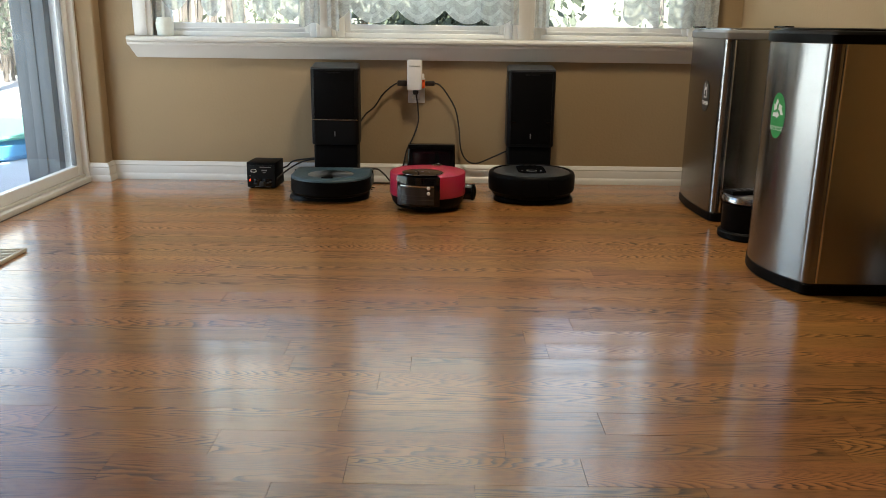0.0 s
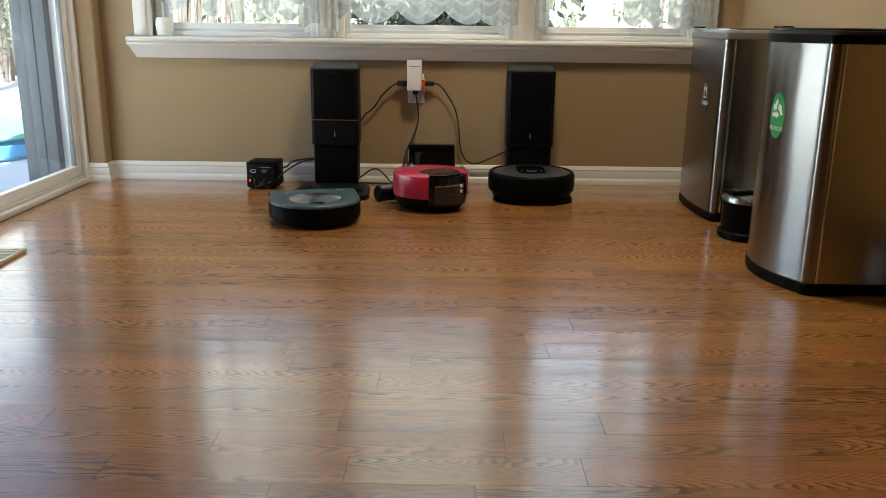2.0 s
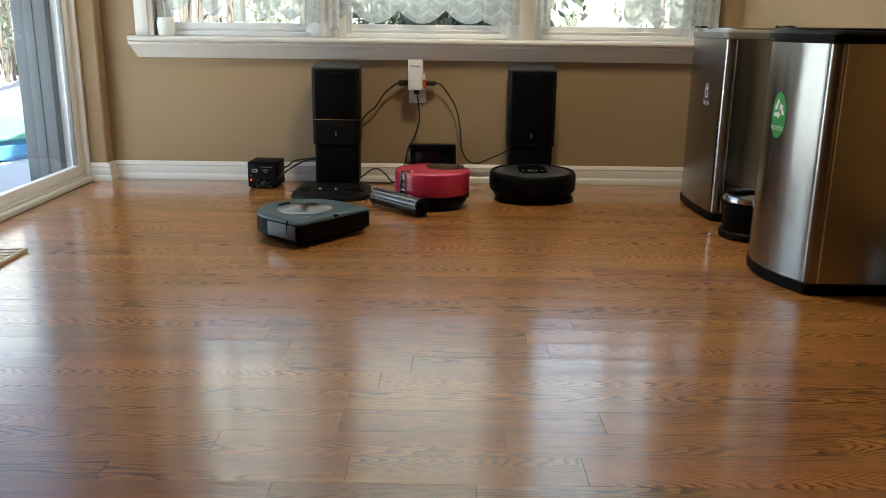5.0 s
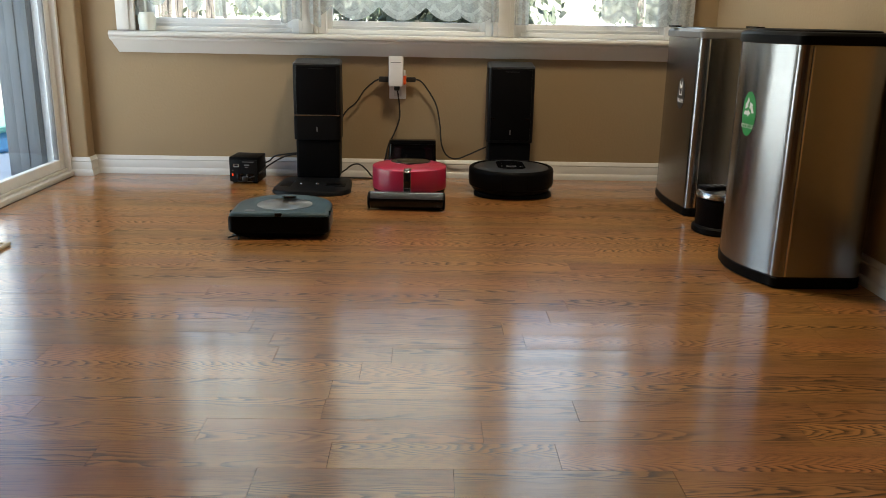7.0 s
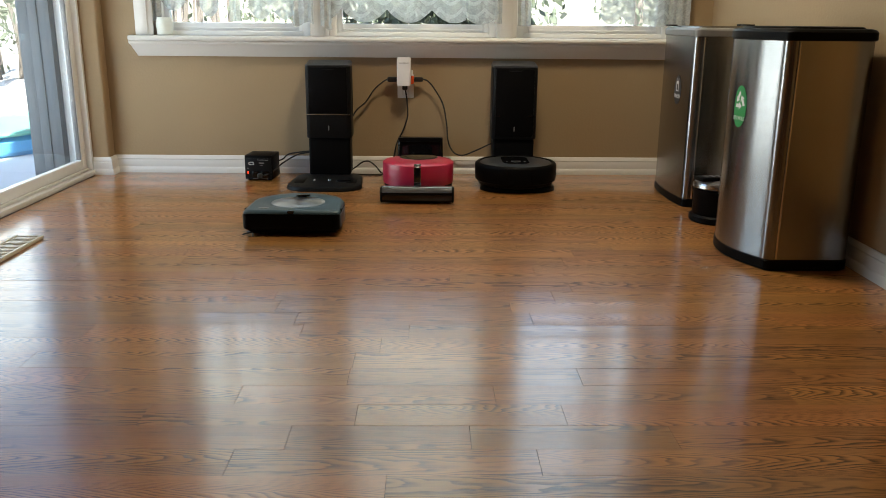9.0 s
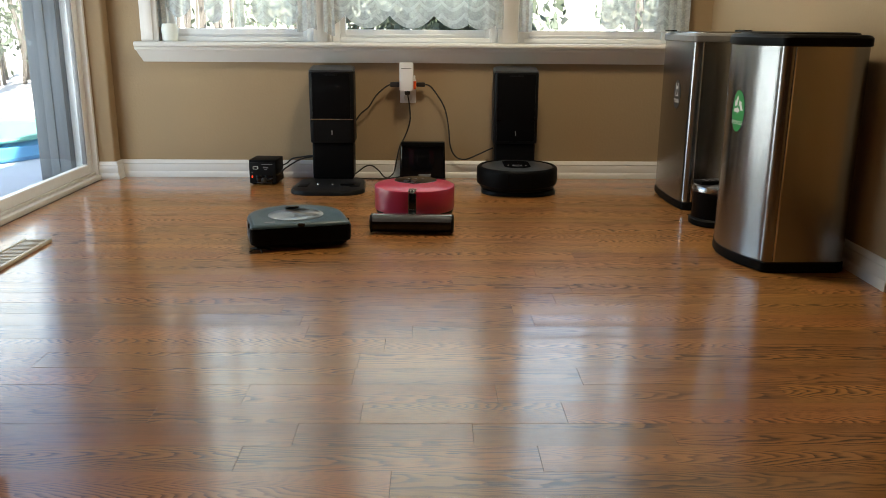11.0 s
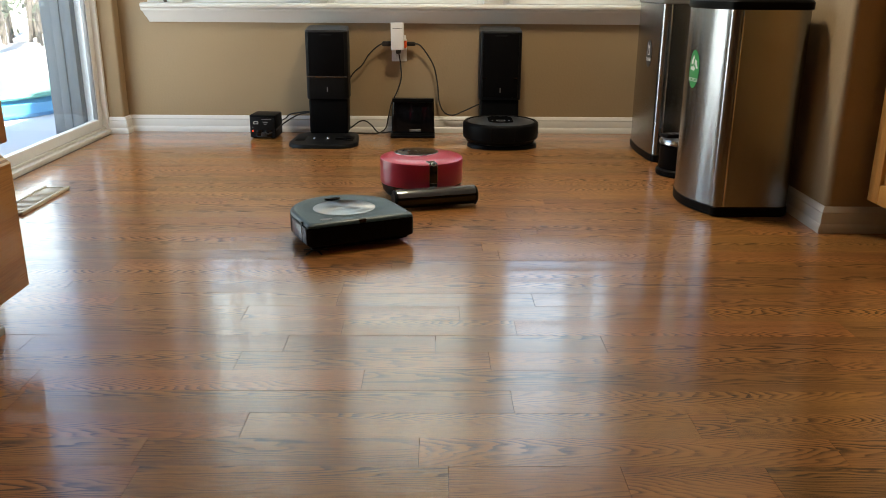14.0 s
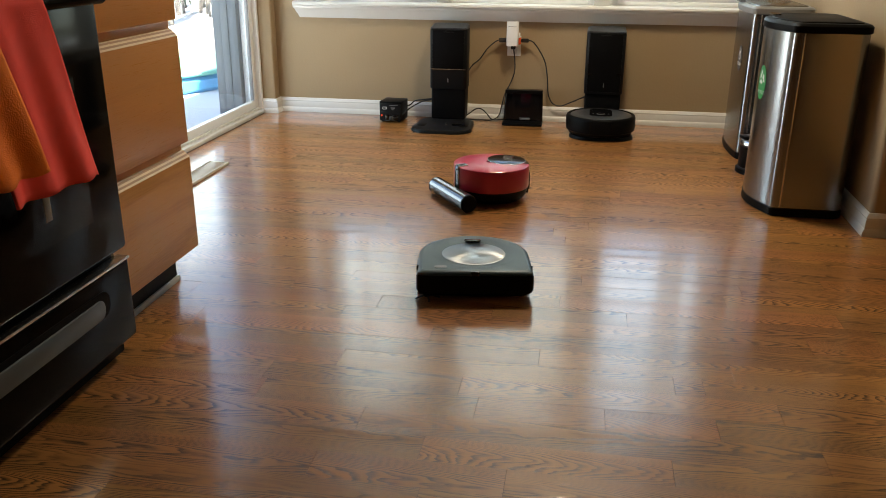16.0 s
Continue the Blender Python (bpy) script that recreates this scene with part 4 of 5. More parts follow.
part("base", disc([(0.112, 0.010), (0.124, 0.014), (0.137, 0.030), (0.143, 0.054), (0.143, 0.062)], 64), M_BLACK, rb, "black tapered lower body")
part("red_shell", arc_shell(-145, 145, [(0.145, 0.058), (0.1465, 0.062), (0.1465, 0.138), (0.1455, 0.1415), (0.142, 0.1440), (0.08, 0.148)], 0.02, 96), M_RED, rb, "glossy red shell")
part("dust_cup_frame", arc_shell(145, 215, [(0.145, 0.030), (0.1465, 0.034), (0.1465, 0.137), (0.145, 0.1410), (0.10, 0.1455)], 0.02, 32), M_GLOSSBLACK, rb, "black dust cup frame")
part("dust_cup", arc_shell(154, 206, [(0.146, 0.036), (0.1505, 0.040), (0.1505, 0.104), (0.147, 0.108)], 0.12, 24), M_CLEAR, rb, "smoky clear dust cup")
part("cup_band", arc_shell(154, 206, [(0.147, 0.105), (0.1512, 0.106), (0.1512, 0.1105), (0.147, 0.1115)], 0.12, 24), M_SILVER, rb, "silver dust cup band")
for i in range(2):
    part("cup_rib", arc_shell(156, 204, [(0.1508, 0.054 + 0.015 * i), (0.1516, 0.055 + 0.015 * i), (0.1516, 0.0565 + 0.015 * i), (0.1508, 0.0575 + 0.015 * i)], 0.13, 18), M_CLEAR, rb)
for z, r in ((0.103, 0.007), (0.083, 0.0065)):
    part("cup_button", turned([(r, 0), (r, 0.004), (r * 0.6, 0.006)], Matrix.Rotation(radians(198), 4, "Z") @ pose(0.149, 0, z, 0, 90, 0), 14), M_ADAPTER, rb)
b = disc([(0.075, 0.1455), (0.078, 0.1475), (0.076, 0.1500), (0.05, 0.1515), (0.02, 0.152)], 48)
for v in b.verts:
    v.co.x = v.co.x * 0.9 - 0.066
part("control_disc", b, M_GLOSSBLACK, rb, "gloss black control disc")
b = disc([(0.0765, 0.1465), (0.0805, 0.1472), (0.0805, 0.1482), (0.077, 0.1487)], 48)
for v in b.verts:
    v.co.x = v.co.x * 0.9 - 0.066
part("disc_rim", b, M_SILVER, rb)
for i in range(3):
    part("control_mark", box(-0.075 + 0.001, -0.068, -0.03 + 0.026 * i, -0.022 + 0.026 * i, 0.1517, 0.1522, 0), M_GREYLID, rb)
part("front_stripe", box(0.143, 0.1495, -0.0125, 0.0125, 0.052, 0.138, 0.002), M_GLOSSBLACK, rb, "black front camera stripe")
part("stripe_top", box(0.112, 0.148, -0.0125, 0.0125, 0.1425, 0.1478, 0.003), M_GLOSSBLACK, rb)
bm = box(0.141, 0.151, -0.0142, -0.0125, 0.062, 0.141, 0.001)
box(0.141, 0.151, 0.0125, 0.0142, 0.062, 0.141, 0.001, bm=bm)
box(0.110, 0.149, -0.0142, -0.0125, 0.141, 0.1485, 0.001, bm=bm)
box(0.110, 0.149, 0.0125, 0.0142, 0.141, 0.1485, 0.001, bm=bm)
box(0.108, 0.112, -0.0155, 0.0155, 0.1425, 0.1488, 0.001, bm=bm)
box(0.144, 0.1512, -0.0125, 0.0125, 0.078, 0.081, 0.001, bm=bm)
part("stripe_trim", bm, M_SILVER, rb, "silver trim round the camera stripe")
part("camera_lens", turned([(0.009, 0), (0.009, 0.002), (0.006, 0.003)], pose(0.146, 0, 0.1435, 0, 40, 0), 20), M_SILVER, rb)
part("camera_glass", turned([(0.006, 0.002), (0.006, 0.0036), (0.003, 0.0042)], pose(0.146, 0, 0.1435, 0, 40, 0), 16), M_GLOSSBLACK, rb)
for s in (-1, 1):
    part("wheel", turned([(0.028, 0), (0.032, 0.003), (0.032, 0.02), (0.028, 0.023)], pose(-0.02, s * 0.08 + 0.0115, 0.032, 90, 0, 0), 20), M_CORD, rb)
part("neck", box(0.10, 0.165, -0.075, 0.075, 0.012, 0.050, 0.008), M_BLACK, rb)
nz = []
for a in range(0, 360, 15):
    r = 0.033 if 20 <= a <= 175 else 0.031
    nz.append((0.170 + r * math.cos(radians(a)), 0.036 + r * math.sin(radians(a))))
b = bmesh.new()
sides = [[b.verts.new((x, y, z)) for x, z in nz] for y in (-0.140, 0.140)]
for i in range(len(nz)):
    b.faces.new((sides[0][i], sides[0][(i + 1) % len(nz)], sides[1][(i + 1) % len(nz)], sides[1][i]))
b.faces.new(sides[0][::-1])
b.faces.new(sides[1])
nozzle = part("nozzle", b, M_GLOSSBLACK, rb, "gloss black roller housing")
cover = []
for rr_, aa in [(0.0345, a) for a in range(20, 150, 10)] + [(0.0325, a) for a in range(140, 10, -10)]:
    cover.append((0.170 + rr_ * math.cos(radians(aa)), 0.036 + rr_ * math.sin(radians(aa))))
b = bmesh.new()
sides = [[b.verts.new((x, y, z)) for x, z in cover] for y in (-0.137, 0.137)]
for i in range(len(cover)):
    b.faces.new((sides[0][i], sides[0][(i + 1) % len(cover)], sides[1][(i + 1) % len(cover)], sides[1][i]))
b.faces.new(sides[0][::-1])
b.faces.new(sides[1])
part("roller_cover", b, mat("mirror smoked cover", (0.055, 0.056, 0.062), 0.11, coat=1.0, vary=0.7, scale=40, stretch=(1, 0.12, 1), bump=0.5, bscale=60), nozzle, "shiny smoked roller cover")
for s in (-1, 1):
    part("end_cap", turned([(0.033, 0), (0.034, 0.002), (0.034, 0.005), (0.029, 0.009)], pose(0.170, s * 0.138, 0.036, 90 * -s, 0, 0) @ pose(0, 0, 0, 0, 0, 22), 8), M_BLACK, nozzle, "black faceted end cap")

# ---- bins ----


def bin_outline(w, d, bow, r=0.035, s=0.0):
    """Bowed front towards -x with rounded corners, flat sides and back; w along y, d along x."""
    pts = []
    hw, rc = w / 2 - s, 0.026
    for i in range(7):
        a = radians(90 + 90 * i / 6)
        pts.append((-d + s + rc + rc * math.cos(a), hw - rc + rc * math.sin(a)))
    for i in range(1, 20):
        v = 1 - 2 * i / 20
        pts.append((-d + s - bow * (1 - v * v), v * (hw - rc)))
    for i in range(7):
        a = radians(180 + 90 * i / 6)
        pts.append((-d + s + rc + rc * math.cos(a), -hw + rc + rc * math.sin(a)))
    for a0, sy in ((-90, -1), (0, 1)):
        for i in range(7):
            a = radians(a0 + 90 * i / 6)
            pts.append((-r - s + r * math.cos(a), sy * (hw - r) + r * math.sin(a)))
    return pts


def bin_(label, m, lid_material, h, bow):
    t = thing("step_bin", label, "waste bin", m, "steel bins")
    w, d = 0.435, 0.262
    k = h - 0.656
    part("plinth", solid([(z, bin_outline(w, d, bow, s=s)) for z, s in ((0.0, 0.004), (0.004, 0.0), (0.030, 0.0), (0.034, 0.003))]), M_BLACK, t, "black plastic plinth")
    part("body", solid([(z, bin_outline(w, d, bow, s=s)) for z, s in ((0.034, 0.002), (0.30, 0.002), (0.618 + k, 0.002))]), M_STEEL, t, "brushed stainless steel body")
    part("lid_rim", solid([(z, bin_outline(w, d, bow, s=s)) for z, s in ((k + 0.617, 0.0), (k + 0.620, -0.003), (k + 0.640, -0.003), (k + 0.647, 0.002), (k + 0.650, 0.010))]), lid_material, t, "plastic lid rim")
    part("lid_plate", solid([(z, bin_outline(w, d, bow, s=s)) for z, s in ((k + 0.648, 0.022), (k + 0.6535, 0.024), (k + 0.656, 0.030))]), M_STEEL if lid_material is M_GREYLID else M_BLACK, t)
    part("lid_sensor", solid([(z, rounded(0.03, 0.09, 0.012, -0.27, 0.09)) for z in (k + 0.654, k + 0.660)]), M_GLOSSBLACK, t)
    part("corner_strip", box(-d + 0.034, -d + 0.040, -w / 2 - 0.0012, -w / 2 + 0.003, 0.036, 0.616 + k, 0.0008), M_SILVER, t)
    return t


def word(text, size):
    cu = bpy.data.curves.new(text, "FONT")
    cu.body, cu.size, cu.align_x, cu.extrude = text, size, "CENTER", 0.0002
    tmp = bpy.data.objects.new("tmp", cu)
    scene.collection.objects.link(tmp)
    me = bpy.data.meshes.new_from_object(tmp.evaluated_get(bpy.context.evaluated_depsgraph_get()))
    bpy.data.objects.remove(tmp)
    b = bmesh.new()
    b.from_mesh(me)
    bpy.data.meshes.remove(me)
    return b


def on_front(b, yc, zc, bow, lift):
    """Bends flat work (u to the right, v up, n outwards) onto a bin's bowed front."""
    for v in b.verts:
        y = yc - v.co.x
        v.co = Vector((-0.260 - bow * (1 - (y / 0.1915) ** 2) - lift - v.co.z, y, zc + v.co.y))
    return b


def oval(w, h):
    """An oval plate, cut into strips so that it bends."""
    b = bmesh.new()
    n = 24
    tops = [[], []]
    for i in range(n + 1):
        u = -1 + 2 * i / n
        v = math.sqrt(max(0.0004, 1 - u * u))
        for k, z in enumerate((0.0, 0.0008)):
            tops[k].append((b.verts.new((u * w / 2, -v * h / 2, z)), b.verts.new((u * w / 2, v * h / 2, z))))
    for i in range(n):
        for k in (0, 1):
            b.faces.new((tops[k][i][0], tops[k][i + 1][0], tops[k][i + 1][1], tops[k][i][1]))
        for e in (0, 1):
            b.faces.new((tops[0][i][e], tops[0][i + 1][e], tops[1][i + 1][e], tops[1][i][e]))
    return b


def arrow(turn):
    """One bent arrow of the recycling sign."""
    b = bmesh.new()
    for pts in (((-0.016, -0.0125), (-0.002, -0.0125), (-0.002, -0.0055), (-0.013, -0.0055)), ((-0.002, -0.0165), (-0.002, -0.0015), (0.008, -0.009))):
        b.faces.new([b.verts.new((x, y, 0)) for x, y in pts])
    b.transform(Matrix.Scale(1.55, 4) @ pose(0, 0, 0, 0, 0, turn))
    b.transform(pose(0, 0.016, 0))
    return b


RB, TB = 0.056, 0.014
trash = bin_("tall brushed steel waste bin with a grey lid", pose(1.430, -0.525, 0), M_GREYLID, 0.700, TB)
recycle = bin_("tall brushed steel recycling bin with a black lid", pose(1.415, -1.402, 0), M_BLACK, 0.704, RB)
st = part("sticker", on_front(oval(0.072, 0.125), -0.045, 0.468, RB, 0.0002), M_GREEN, recycle, "green oval sticker with a recycling sign")
part("lettering", on_front(word("RECYCLE", 0.016), -0.045, 0.428, RB, 0.0016), M_STICKERW, st, "white printed word")
for k in range(3):
    part("arrow", on_front(arrow(120 * k), -0.045, 0.468, RB, 0.0016), M_STICKERW, st, "white recycling arrow")
st = part("sticker", on_front(oval(0.075, 0.115), -0.075, 0.452, TB, 0.0002), M_STICKERK, trash, "black oval sticker with a bin sign")
part("lettering", on_front(word("TRASH", 0.021), -0.075, 0.420, TB, 0.0016), M_STICKERW, st, "white printed word")
b = box(-0.013, -0.009, -0.012, 0.036, 0.0, 0.0004, 0)
box(0.009, 0.013, -0.012, 0.036, 0.0, 0.0004, 0, bm=b)
box(-0.013, 0.013, -0.016, -0.012, 0.0, 0.0004, 0, bm=b)
box(-0.006, 0.007, 0.012, 0.024, 0.0, 0.0004, 0, bm=b)
part("pictogram", on_front(b, -0.075, 0.462, TB, 0.0016), M_STICKERW, st, "white bin pictogram")

# small canister between the bins
cn = thing("canister", "small black canister with a silver band and a remote on top", "canister", pose(1.235, -0.962, 0))
part("base", disc([(0.095, 0.0), (0.100, 0.005), (0.100, 0.022), (0.094, 0.028)], 40), M_BLACK, cn)
part("body", disc([(0.088, 0.026), (0.090, 0.03), (0.090, 0.115), (0.092, 0.120)], 40), M_BLACK, cn)
part("band", disc([(0.0925, 0.126), (0.0945, 0.128), (0.0945, 0.138), (0.090, 0.147)], 40), M_SILVER, cn, "silver band")
part("lid", disc([(0.088, 0.146), (0.084, 0.153), (0.06, 0.157)], 40), M_GREYLID, cn)
rc = thing("remote_control", "black remote control lying on the canister", "remote control", pose(1.212, -0.985, 0.157, 0, 0, 15))
part("remote_body", box(-0.075, 0.075, -0.03, 0.03, 0.0, 0.014, 0.004), M_BLACK, rc)
for i in range(4):
    for j in range(2):
        part("remote_button", box(-0.05 + 0.026 * i, -0.036 + 0.026 * i, -0.016 + 0.018 * j, -0.006 + 0.018 * j, 0.0135, 0.0155, 0.001), M_GREYLID, rc)

# ---- floor register ----
vent = thing("floor_register", "almond metal floor register beside the sliding door", "floor vent", pose(-1.168, -1.456, 0))
bm = box(-0.048, -0.036, -0.185, 0.185, 0.0, 0.012, 0.003)
box(0.036, 0.048, -0.185, 0.185, 0.0, 0.012, 0.003, bm=bm)
box(-0.036, 0.036, -0.185, -0.170, 0.0, 0.011, 0.003, bm=bm)
box(-0.036, 0.036, 0.170, 0.185, 0.0, 0.011, 0.003, bm=bm)
part("frame", bm, M_VENT, vent)
part("duct", box(-0.036, 0.036, -0.170, 0.170, 0.0, 0.003, 0), M_GREYLID, vent)
for i in range(20):
    y = -0.160 + 0.0168 * i
    part("louvre", box(-0.036, 0.036, y - 0.0045, y + 0.0045, 0.003, 0.0095, 0.001), M_VENT, vent)

# ---- kitchen drawers ----
FX = -0.640
cab = thing("drawer_cabinet", "maple base cabinet with three plain drawer fronts", "cabinet")
part("carcass", box(-1.335, FX - 0.022, -3.036, -2.606, 0.105, 0.912, 0.002), M_MAPLE_V, cab)
part("toe_kick", box(-1.335, FX - 0.075, -3.032, -2.604, 0.0, 0.105, 0.001), M_BLACK, cab, "dark recessed toe kick")
part("toe_strip", box(FX - 0.075, FX - 0.066, -3.032, -2.60, 0.0, 0.018, 0.003), M_TAG, cab)


def drawer(z0, z1, material):
    """A drawer front with a slanted finger-pull top of bare plywood layers."""
    y0, y1, t, slope = -3.034, -2.598, 0.022, 0.020
    b = bmesh.new()
    prof = [(FX - t, z0), (FX - 0.002, z0), (FX, z0 + 0.003), (FX, z1 - slope), (FX - t, z1)]
    sides = [[b.verts.new((x, y, z)) for x, z in prof] for y in (y0, y1)]
    for i in range(5):
        b.faces.new((sides[0][i], sides[0][(i + 1) % 5], sides[1][(i + 1) % 5], sides[1][i]))
    b.faces.new(sides[0][::-1])
    b.faces.new(sides[1])
    f = part("drawer_front", b, material, cab, "maple drawer front with a bevelled plywood top")
    for i in range(5):
        u0, u1 = i / 5, (i + 1) / 5
        p = [(FX - t * u + 0.0006, z1 - slope * (1 - u) + 0.0006) for u in (u0, u1)]
        q = [(x - 0.002, z - 0.002) for x, z in p]
        b = bmesh.new()
        loop = [p[0], p[1], q[1], q[0]]
        sides = [[b.verts.new((x, y, z)) for x, z in loop] for y in (y0, y1 + 0.0005)]
        for k in range(4):
            b.faces.new((sides[0][k], sides[0][(k + 1) % 4], sides[1][(k + 1) % 4], sides[1][k]))
        b.faces.new(sides[0][::-1])
        b.faces.new(sides[1])
        part("plywood_layer", b, M_PLYL if i % 2 == 0 else M_PLYD, f)
    return f


drawer(0.113, 0.400, M_MAPLE)
drawer(0.424, 0.732, M_MAPLE_R)
drawer(0.755, 0.906, M_MAPLE_R)
part("drawer_rail", box(FX - 0.030, FX - 0.020, -3.034, -2.602, 0.392, 0.430, 0.002), M_MAPLE_R, cab)
part("drawer_rail", box(FX - 0.030, FX - 0.020, -3.034, -2.602, 0.724, 0.760, 0.002), M_MAPLE_R, cab)
tagged(part("worktop", box(-1.335, FX + 0.03, -3.036, -2.57, 0.913, 0.952, 0.006), M_DARKGREY), "dark kitchen worktop over the drawers", "worktop")

# ---- black range with towels ----
RX = -0.588
rg = thing("range", "gloss black kitchen range with a bottom drawer", "range")
part("range_body", box(-1.335, RX - 0.045, -3.812, -3.052, 0.0, 0.943, 0.004), M_BLACK, rg)
part("cooktop", box(-1.335, RX, -3.815, -3.049, 0.943, 0.960, 0.006), M_ENAMEL, rg)
part("oven_door", box(RX - 0.045, RX, -3.810, -3.054, 0.277, 0.838, 0.012, 3), M_ENAMEL, rg, "gloss black oven door")
part("control_panel", box(RX - 0.045, RX - 0.004, -3.810, -3.054, 0.844, 0.941, 0.008, 3), M_ENAMEL, rg)
part("warming_drawer", box(RX - 0.045, RX - 0.002, -3.810, -3.054, 0.052, 0.254, 0.010, 3), M_ENAMEL, rg, "gloss black storage drawer")
part("drawer_edge", box(RX - 0.030, RX + 0.002, -3.807, -3.057, 0.250, 0.257, 0.002), M_SILVER, rg)
slot = part("handle_recess", solid([(z, rounded(0.062, 0.46, 0.03, 0, -3.385)) for z in (0, 0.003)]), M_BLACK, rg, m=Matrix.Translation((RX - 0.002, 0, 0.183)) @ Matrix(((0, 0, 1, 0), (0, 1, 0, 0), (-1, 0, 0, 0), (0, 0, 0, 1))))
part("handle_scoop", solid([(z, rounded(0.046 * k, 0.43 * k, 0.021 * k, 0.007, -3.395)) for z, k in ((0.0, 1.0), (0.004, 1.0), (0.006, 0.96))]), M_GRIP, rg, "grey recessed drawer grip", m=slot.matrix_basis @ pose(0, 0, 0.001))
part("handle_bar", turned([(0.013, 0), (0.013, 0.66)], pose(RX + 0.045, -3.11, 0.843, 90, 0, 0), 16), M_ENAMEL, rg)
for y in (-3.135, -3.725):
    part("handle_bracket", box(RX - 0.005, RX + 0.045, y - 0.012, y + 0.012, 0.833, 0.853, 0.003), M_ENAMEL, rg)
part("oven_window", box(RX - 0.002, RX + 0.002, -3.685, -3.175, 0.377, 0.69, 0.001), M_ENAMEL, rg)


def towel(name, label, y0, y1, z0, material, seed, taper=0.0, x=RX + 0.062, wavy=0.006, lean=(-0.05, -0.06)):
    """A cloth folded over the handle bar: front and back fall, joined at the top."""
    n, k = 44, 40
    b = bmesh.new()
    rows = []
    zb = 0.843
    for j in range(k + 1):
        row = []
        for i in range(n + 1):
            u = i / n
            y = y0 + (y1 - y0) * u
            s = j / k
            if s < 0.72:
                f = s / 0.72
                hem = z0 + 0.016 * noise.noise((u * 4, seed, 1)) + taper * (1 - u)
                z = hem + (zb - hem) * f
                fold = wavy * math.sin(u * 15 + seed + 1.2 * f) * (1.25 - f) + 0.010 * noise.noise((u * 3, z * 3, seed))
                yy = y + (lean[0] + lean[1] * u) * f
                row.append(b.verts.new((x + fold, yy, z)))
            else:
                a = math.pi * (s - 0.72) / 0.28
                row.append(b.verts.new((x - 0.0175 + 0.0175 * math.cos(a), y + lean[0] + lean[1] * u, zb + 0.0175 * math.sin(a))))
        rows.append(row)
    rows_back = [b.verts.new((x - 0.036, y0 + (y1 - y0) * i / n + lean[0] + lean[1] * i / n, 0.65)) for i in range(n + 1)]
    rows.append(rows_back)
    for r0, r1 in zip(rows, rows[1:]):
        for i in range(n):
            b.faces.new((r0[i], r0[i + 1], r1[i + 1], r1[i]))
    ob = tagged(part(name, b, material), label, "towel", "kitchen towels")
    so = ob.modifiers.new("thick", "SOLIDIFY")
    so.thickness, so.offset = 0.005, 0
    return ob


towel("dish_towel", "coral red terry towel hanging on the oven handle", -3.50, -3.215, 0.497, M_CORAL, 2, taper=0.012)
towel("dish_towel", "bright orange knit towel hanging on the oven handle", -3.72, -3.425, 0.562, M_KNIT, 5, wavy=0.009, x=RX + 0.085, lean=(-0.03, -0.06))
tagged(part("towel_tag", box(RX + 0.028, RX + 0.030, -3.37, -3.35, 0.44, 0.545, 0.0005), M_TAG, m=pose(0, 0, 0, 0, 0, 0)), "grey hanging loop of a towel", "towel tag")

# ---- cabinets on the other side ----
CX = 1.560


def kitchen_cabinet(y1, w):
    c = thing("base_cabinet", "honey maple base cabinet with a raised panel door", "cabinet", group="maple cabinets")
    part("carcass", box(CX + 0.022, RIGHT - 0.005, y1 - w, y1, 0.105, 0.868, 0.002), M_MAPLE_V, c)
    part("toe_kick", box(CX + 0.09, RIGHT - 0.005, y1 - w, y1, 0.0, 0.105, 0.001), M_BLACK, c, "black recessed toe kick")
    z0, z1, a, b_ = 0.112, 0.862, y1 - w + 0.006, y1 - 0.004
    fr = 0.06
    d = part("cabinet_door", box(CX + 0.012, CX + 0.018, a + fr - 0.004, b_ - fr + 0.004, z0 + fr - 0.004, z1 - fr + 0.004, 0), M_MAPLE_V, c, "raised panel maple door")
    for s0 in (a, b_ - fr):
        part("door_stile", box(CX, CX + 0.020, s0, s0 + fr, z0, z1, 0.004), M_MAPLE_V, d)
    for r0, r1 in ((z0, z0 + fr), (z1 - fr, z1)):
        part("door_rail", box(CX + 0.0005, CX + 0.020, a + fr, b_ - fr, r0, r1, 0.004), M_MAPLE, d)
    ya, yb, za, zb = a + fr + 0.006, b_ - fr - 0.006, z0 + fr + 0.006, z1 - fr - 0.006
    b = bmesh.new()
    r0 = [b.verts.new((CX + 0.012, y, z)) for y, z in ((ya, za), (yb, za), (yb, zb), (ya, zb))]
    e = 0.035
    r1 = [b.verts.new((CX + 0.002, y, z)) for y, z in ((ya + e, za + e), (yb - e, za + e), (yb - e, zb - e), (ya + e, zb - e))]
    for i in range(4):
        b.faces.new((r0[i], r0[(i + 1) % 4], r1[(i + 1) % 4], r1[i]))
    b.faces.new(r1)
    b.faces.new(r0[::-1])
    part("raised_panel", b, M_MAPLE_V, d)
    return c


for i in range(4):
    kitchen_cabinet(-1.812 - 0.47 * i, 0.468)
tagged(part("worktop", box(CX - 0.025, RIGHT - 0.002, -3.70, -1.788, 0.869, 0.91, 0.006), M_DARKGREY), "dark kitchen worktop on the maple cabinets", "worktop")

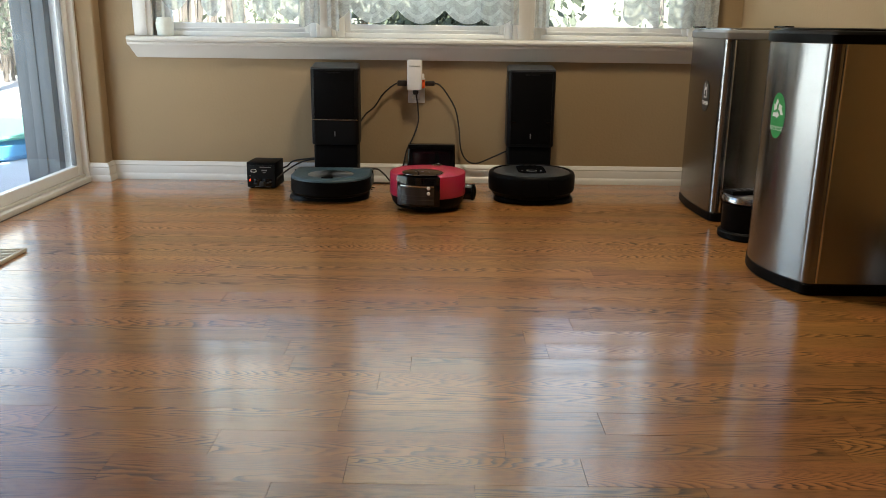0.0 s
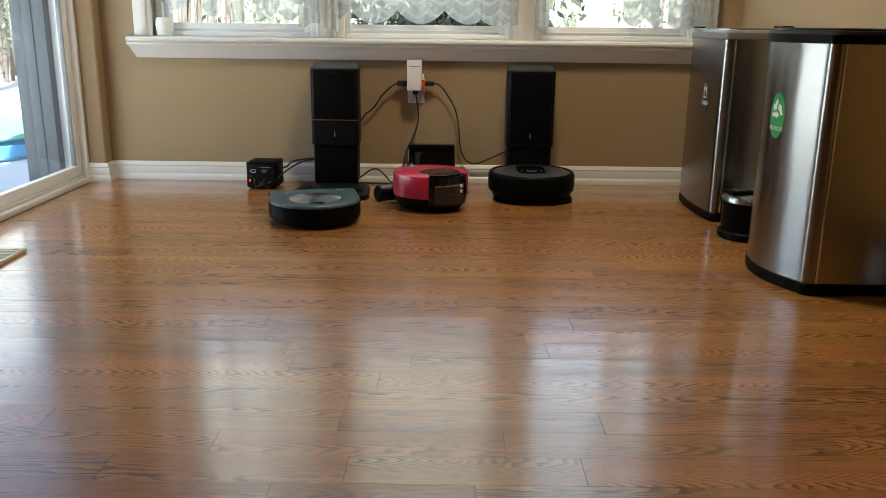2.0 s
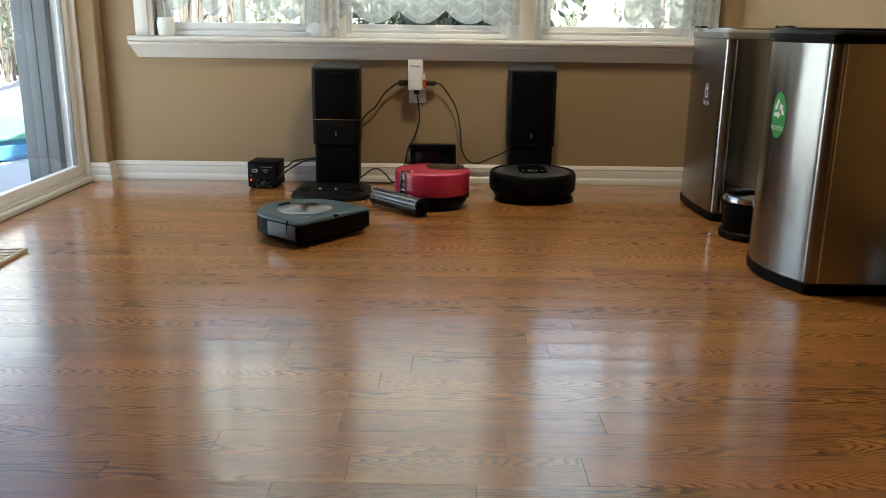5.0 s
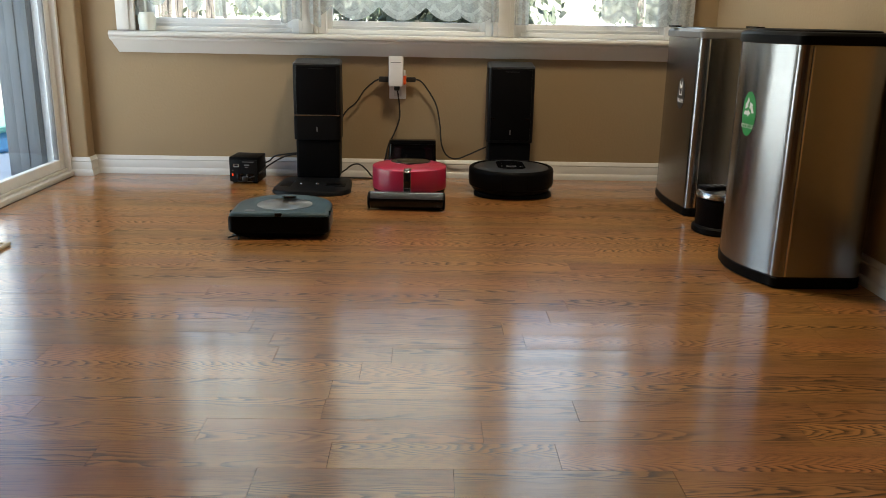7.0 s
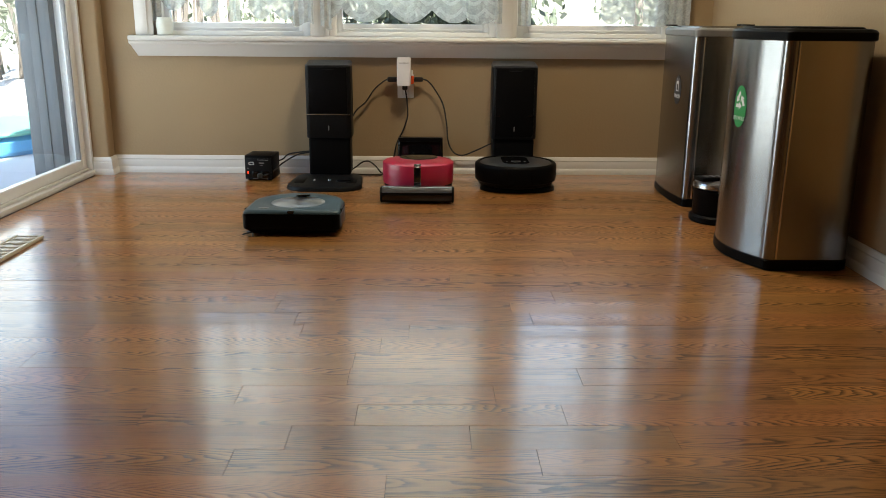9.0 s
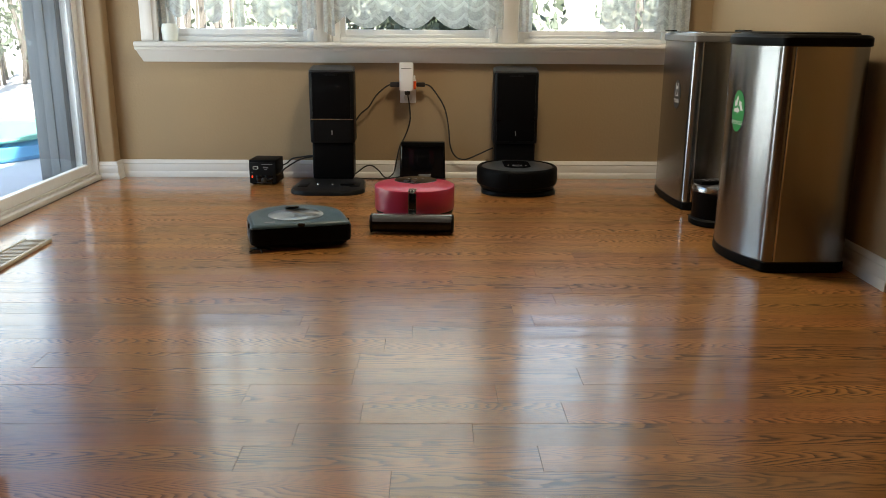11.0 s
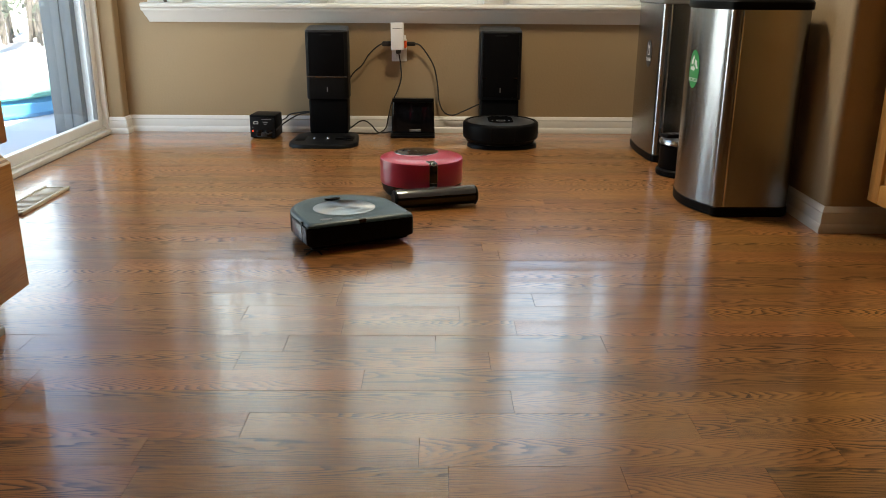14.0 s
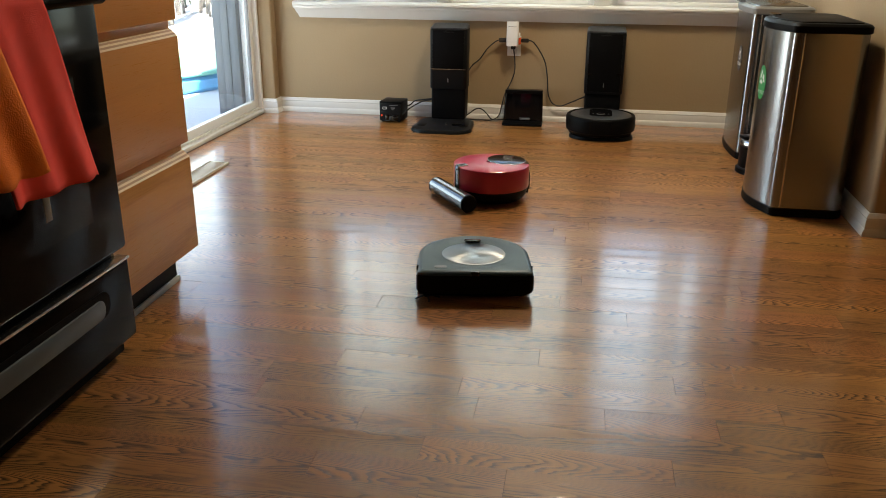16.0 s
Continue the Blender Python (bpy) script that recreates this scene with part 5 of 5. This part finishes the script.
# ---- floor boards, row by row ----
W, EDGE, GAP = STRIP, STRIP_EDGE, 0.0007
KNOWN = {}
for y, x in ((-2.126, 0.116), (-2.30, 0.001), (-2.48, -0.21), (-2.566, 0.028), (-2.735, -0.169), (-2.82, 0.095), (-2.39, 0.476), (-2.566, 0.417), (-2.647, 0.237), (-2.647, 0.60), (-2.91, 0.380), (-2.04, 0.417),
             (-2.99, -0.098), (-3.08, 0.21), (-3.17, 0.535), (-3.43, 0.346), (-2.985, 0.694), (-2.985, 0.76), (-3.16, 0.768), (-3.08, 0.91), (-1.955, -0.225)):
    KNOWN.setdefault(math.floor((y - EDGE) / W), []).append(x)
rnd = random.Random(5)


def plank(x0, x1, y0, y1, z, cup):
    """One strip, its top a little tilted across."""
    tops = [z - cup, z - cup, z + cup, z + cup]
    corners = ((x0, y0), (x1, y0), (x1, y1), (x0, y1))
    v = [(x, y, -0.012) for x, y in corners] + [(x, y, zz) for (x, y), zz in zip(corners, tops)]
    f = [(4, 5, 6, 7)] + [(i, (i + 1) % 4, 4 + (i + 1) % 4, 4 + i) for i in range(4)]
    return v, f


for row in range(-60, 26):
    y0 = EDGE + W * row
    y1 = y0 + W
    if y0 > -0.002 or y1 < REAR:
        continue
    xl, xr = (-1.398 if y1 > -1.46 else -1.334), (1.468 if y0 > -1.80 else RIGHT)
    y1 = min(y1, -0.001)
    cuts = sorted(KNOWN.get(row, []))
    marks = [xl] + cuts + [xr]
    joints = []
    for a, b_ in zip(marks, marks[1:]):
        x = a
        while b_ - x > 1.35 or (b_ - x > 0.75 and rnd.random() < 0.5):
            if row > -36:
                step = rnd.uniform(0.45, max(0.5, min(1.25, b_ - x - 0.3)))
            else:
                step = rnd.uniform(0.9, 1.5)
            if b_ - (x + step) < 0.25:
                break
            x += step
            joints.append(x)
    xs = sorted(marks + joints)
    for a, b_ in zip(xs, xs[1:]):
        if b_ - a < 0.02:
            continue
        v, f = plank(a + GAP / 2, b_ - GAP / 2, y0, y1, rnd.uniform(-0.0001, 0.0001), rnd.gauss(0, 0.00008))
        me = bpy.data.meshes.new("plank")
        me.from_pydata(v, [], f)
        me.materials.append(M_FLOOR)
        ob = new("plank", me)
        ob.parent = floor


def motions():
    """What moves: the two robots that leave their docks."""
    walk(db, [(t, pose(x, y, max(0.0, 0.011 - 0.011 * max(0.0, (-0.40 - y) / 0.27)), 0, 0, a)) for t, x, y, a in (
        (0, -0.289, -0.381, 90.3), (0.3, -0.291, -0.451, 91.4), (0.6, -0.286, -0.547, 93.6), (0.9, -0.286, -0.623, 95.6), (1.2, -0.292, -0.687, 97.6),
        (1.5, -0.287, -0.764, 99.7), (1.8, -0.287, -0.793, 100.7), (2.1, -0.287, -0.821, 102.7), (2.4, -0.288, -0.847, 104.7),
        (2.7, -0.286, -0.878, 105.7), (3, -0.284, -0.910, 107.7), (3.2, -0.285, -0.933, 108.7), (3.8, -0.288, -0.975, 65.5),
        (4.4, -0.294, -0.991, 12.5), (5, -0.298, -0.997, -39.7), (5.3, -0.299, -0.999, -60.6), (5.5, -0.293, -1.002, -80.0),
        (5.8, -0.297, -1.019, -84.0), (6.5, -0.298, -1.012, -88.0), (7.5, -0.304, -1.009, -89.0), (8.5, -0.303, -1.010, -91.0),
        (9, -0.301, -1.082, -91.0), (9.8, -0.311, -1.139, -85.0), (11.5, -0.299, -1.242, -71.0), (12, -0.288, -1.269, -67.0),
        (12.5, -0.242, -1.414, -61.0), (13, -0.162, -1.589, -62.0), (13.5, -0.099, -1.717, -62.0), (14, -0.042, -1.840, -64.0),
        (14.5, 0.037, -2.028, -67.0), (15, 0.077, -2.125, -70.0), (15.5, 0.115, -2.283, -77.0), (16, 0.155, -2.448, -80.5))])
    walk(rb, [(t, pose(x, y, 0, 0, 0, a)) for t, x, y, a in (
        (0, 0.115, -0.545, 74.4), (0.3, 0.117, -0.544, 83.6), (0.6, 0.119, -0.542, 89.7), (0.9, 0.121, -0.543, 95.8), (1.2, 0.122, -0.544, 102.8),
        (1.5, 0.124, -0.544, 109.7), (1.8, 0.126, -0.541, 117.7), (2.1, 0.128, -0.536, 125.6), (2.4, 0.129, -0.528, 135.6), (2.7, 0.131, -0.521, 144.6),
        (3, 0.133, -0.517, 152.6), (3.2, 0.133, -0.515, 158.6), (4.2, 0.132, -0.513, 191.5), (5.3, 0.128, -0.509, 231.0), (5.5, 0.127, -0.509, 236.0),
        (6, 0.118, -0.518, 250.0), (6.5, 0.120, -0.522, 262.0), (7, 0.117, -0.517, 267.7), (8, 0.116, -0.514, 269.7), (9, 0.116, -0.514, 269.4),
        (9.4, 0.114, -0.563, 269.5), (11, 0.099, -0.963, 267.8), (11.5, 0.099, -1.034, 268.9), (12, 0.098, -1.053, 280.1), (12.5, 0.095, -1.083, 289.8),
        (13, 0.127, -1.170, 290.2), (13.5, 0.156, -1.253, 290.2), (14, 0.184, -1.345, 287.0), (14.5, 0.197, -1.400, 269.2), (15, 0.192, -1.471, 255.0),
        (15.5, 0.165, -1.520, 233.8), (16, 0.109, -1.583, 215.1))])


motions()
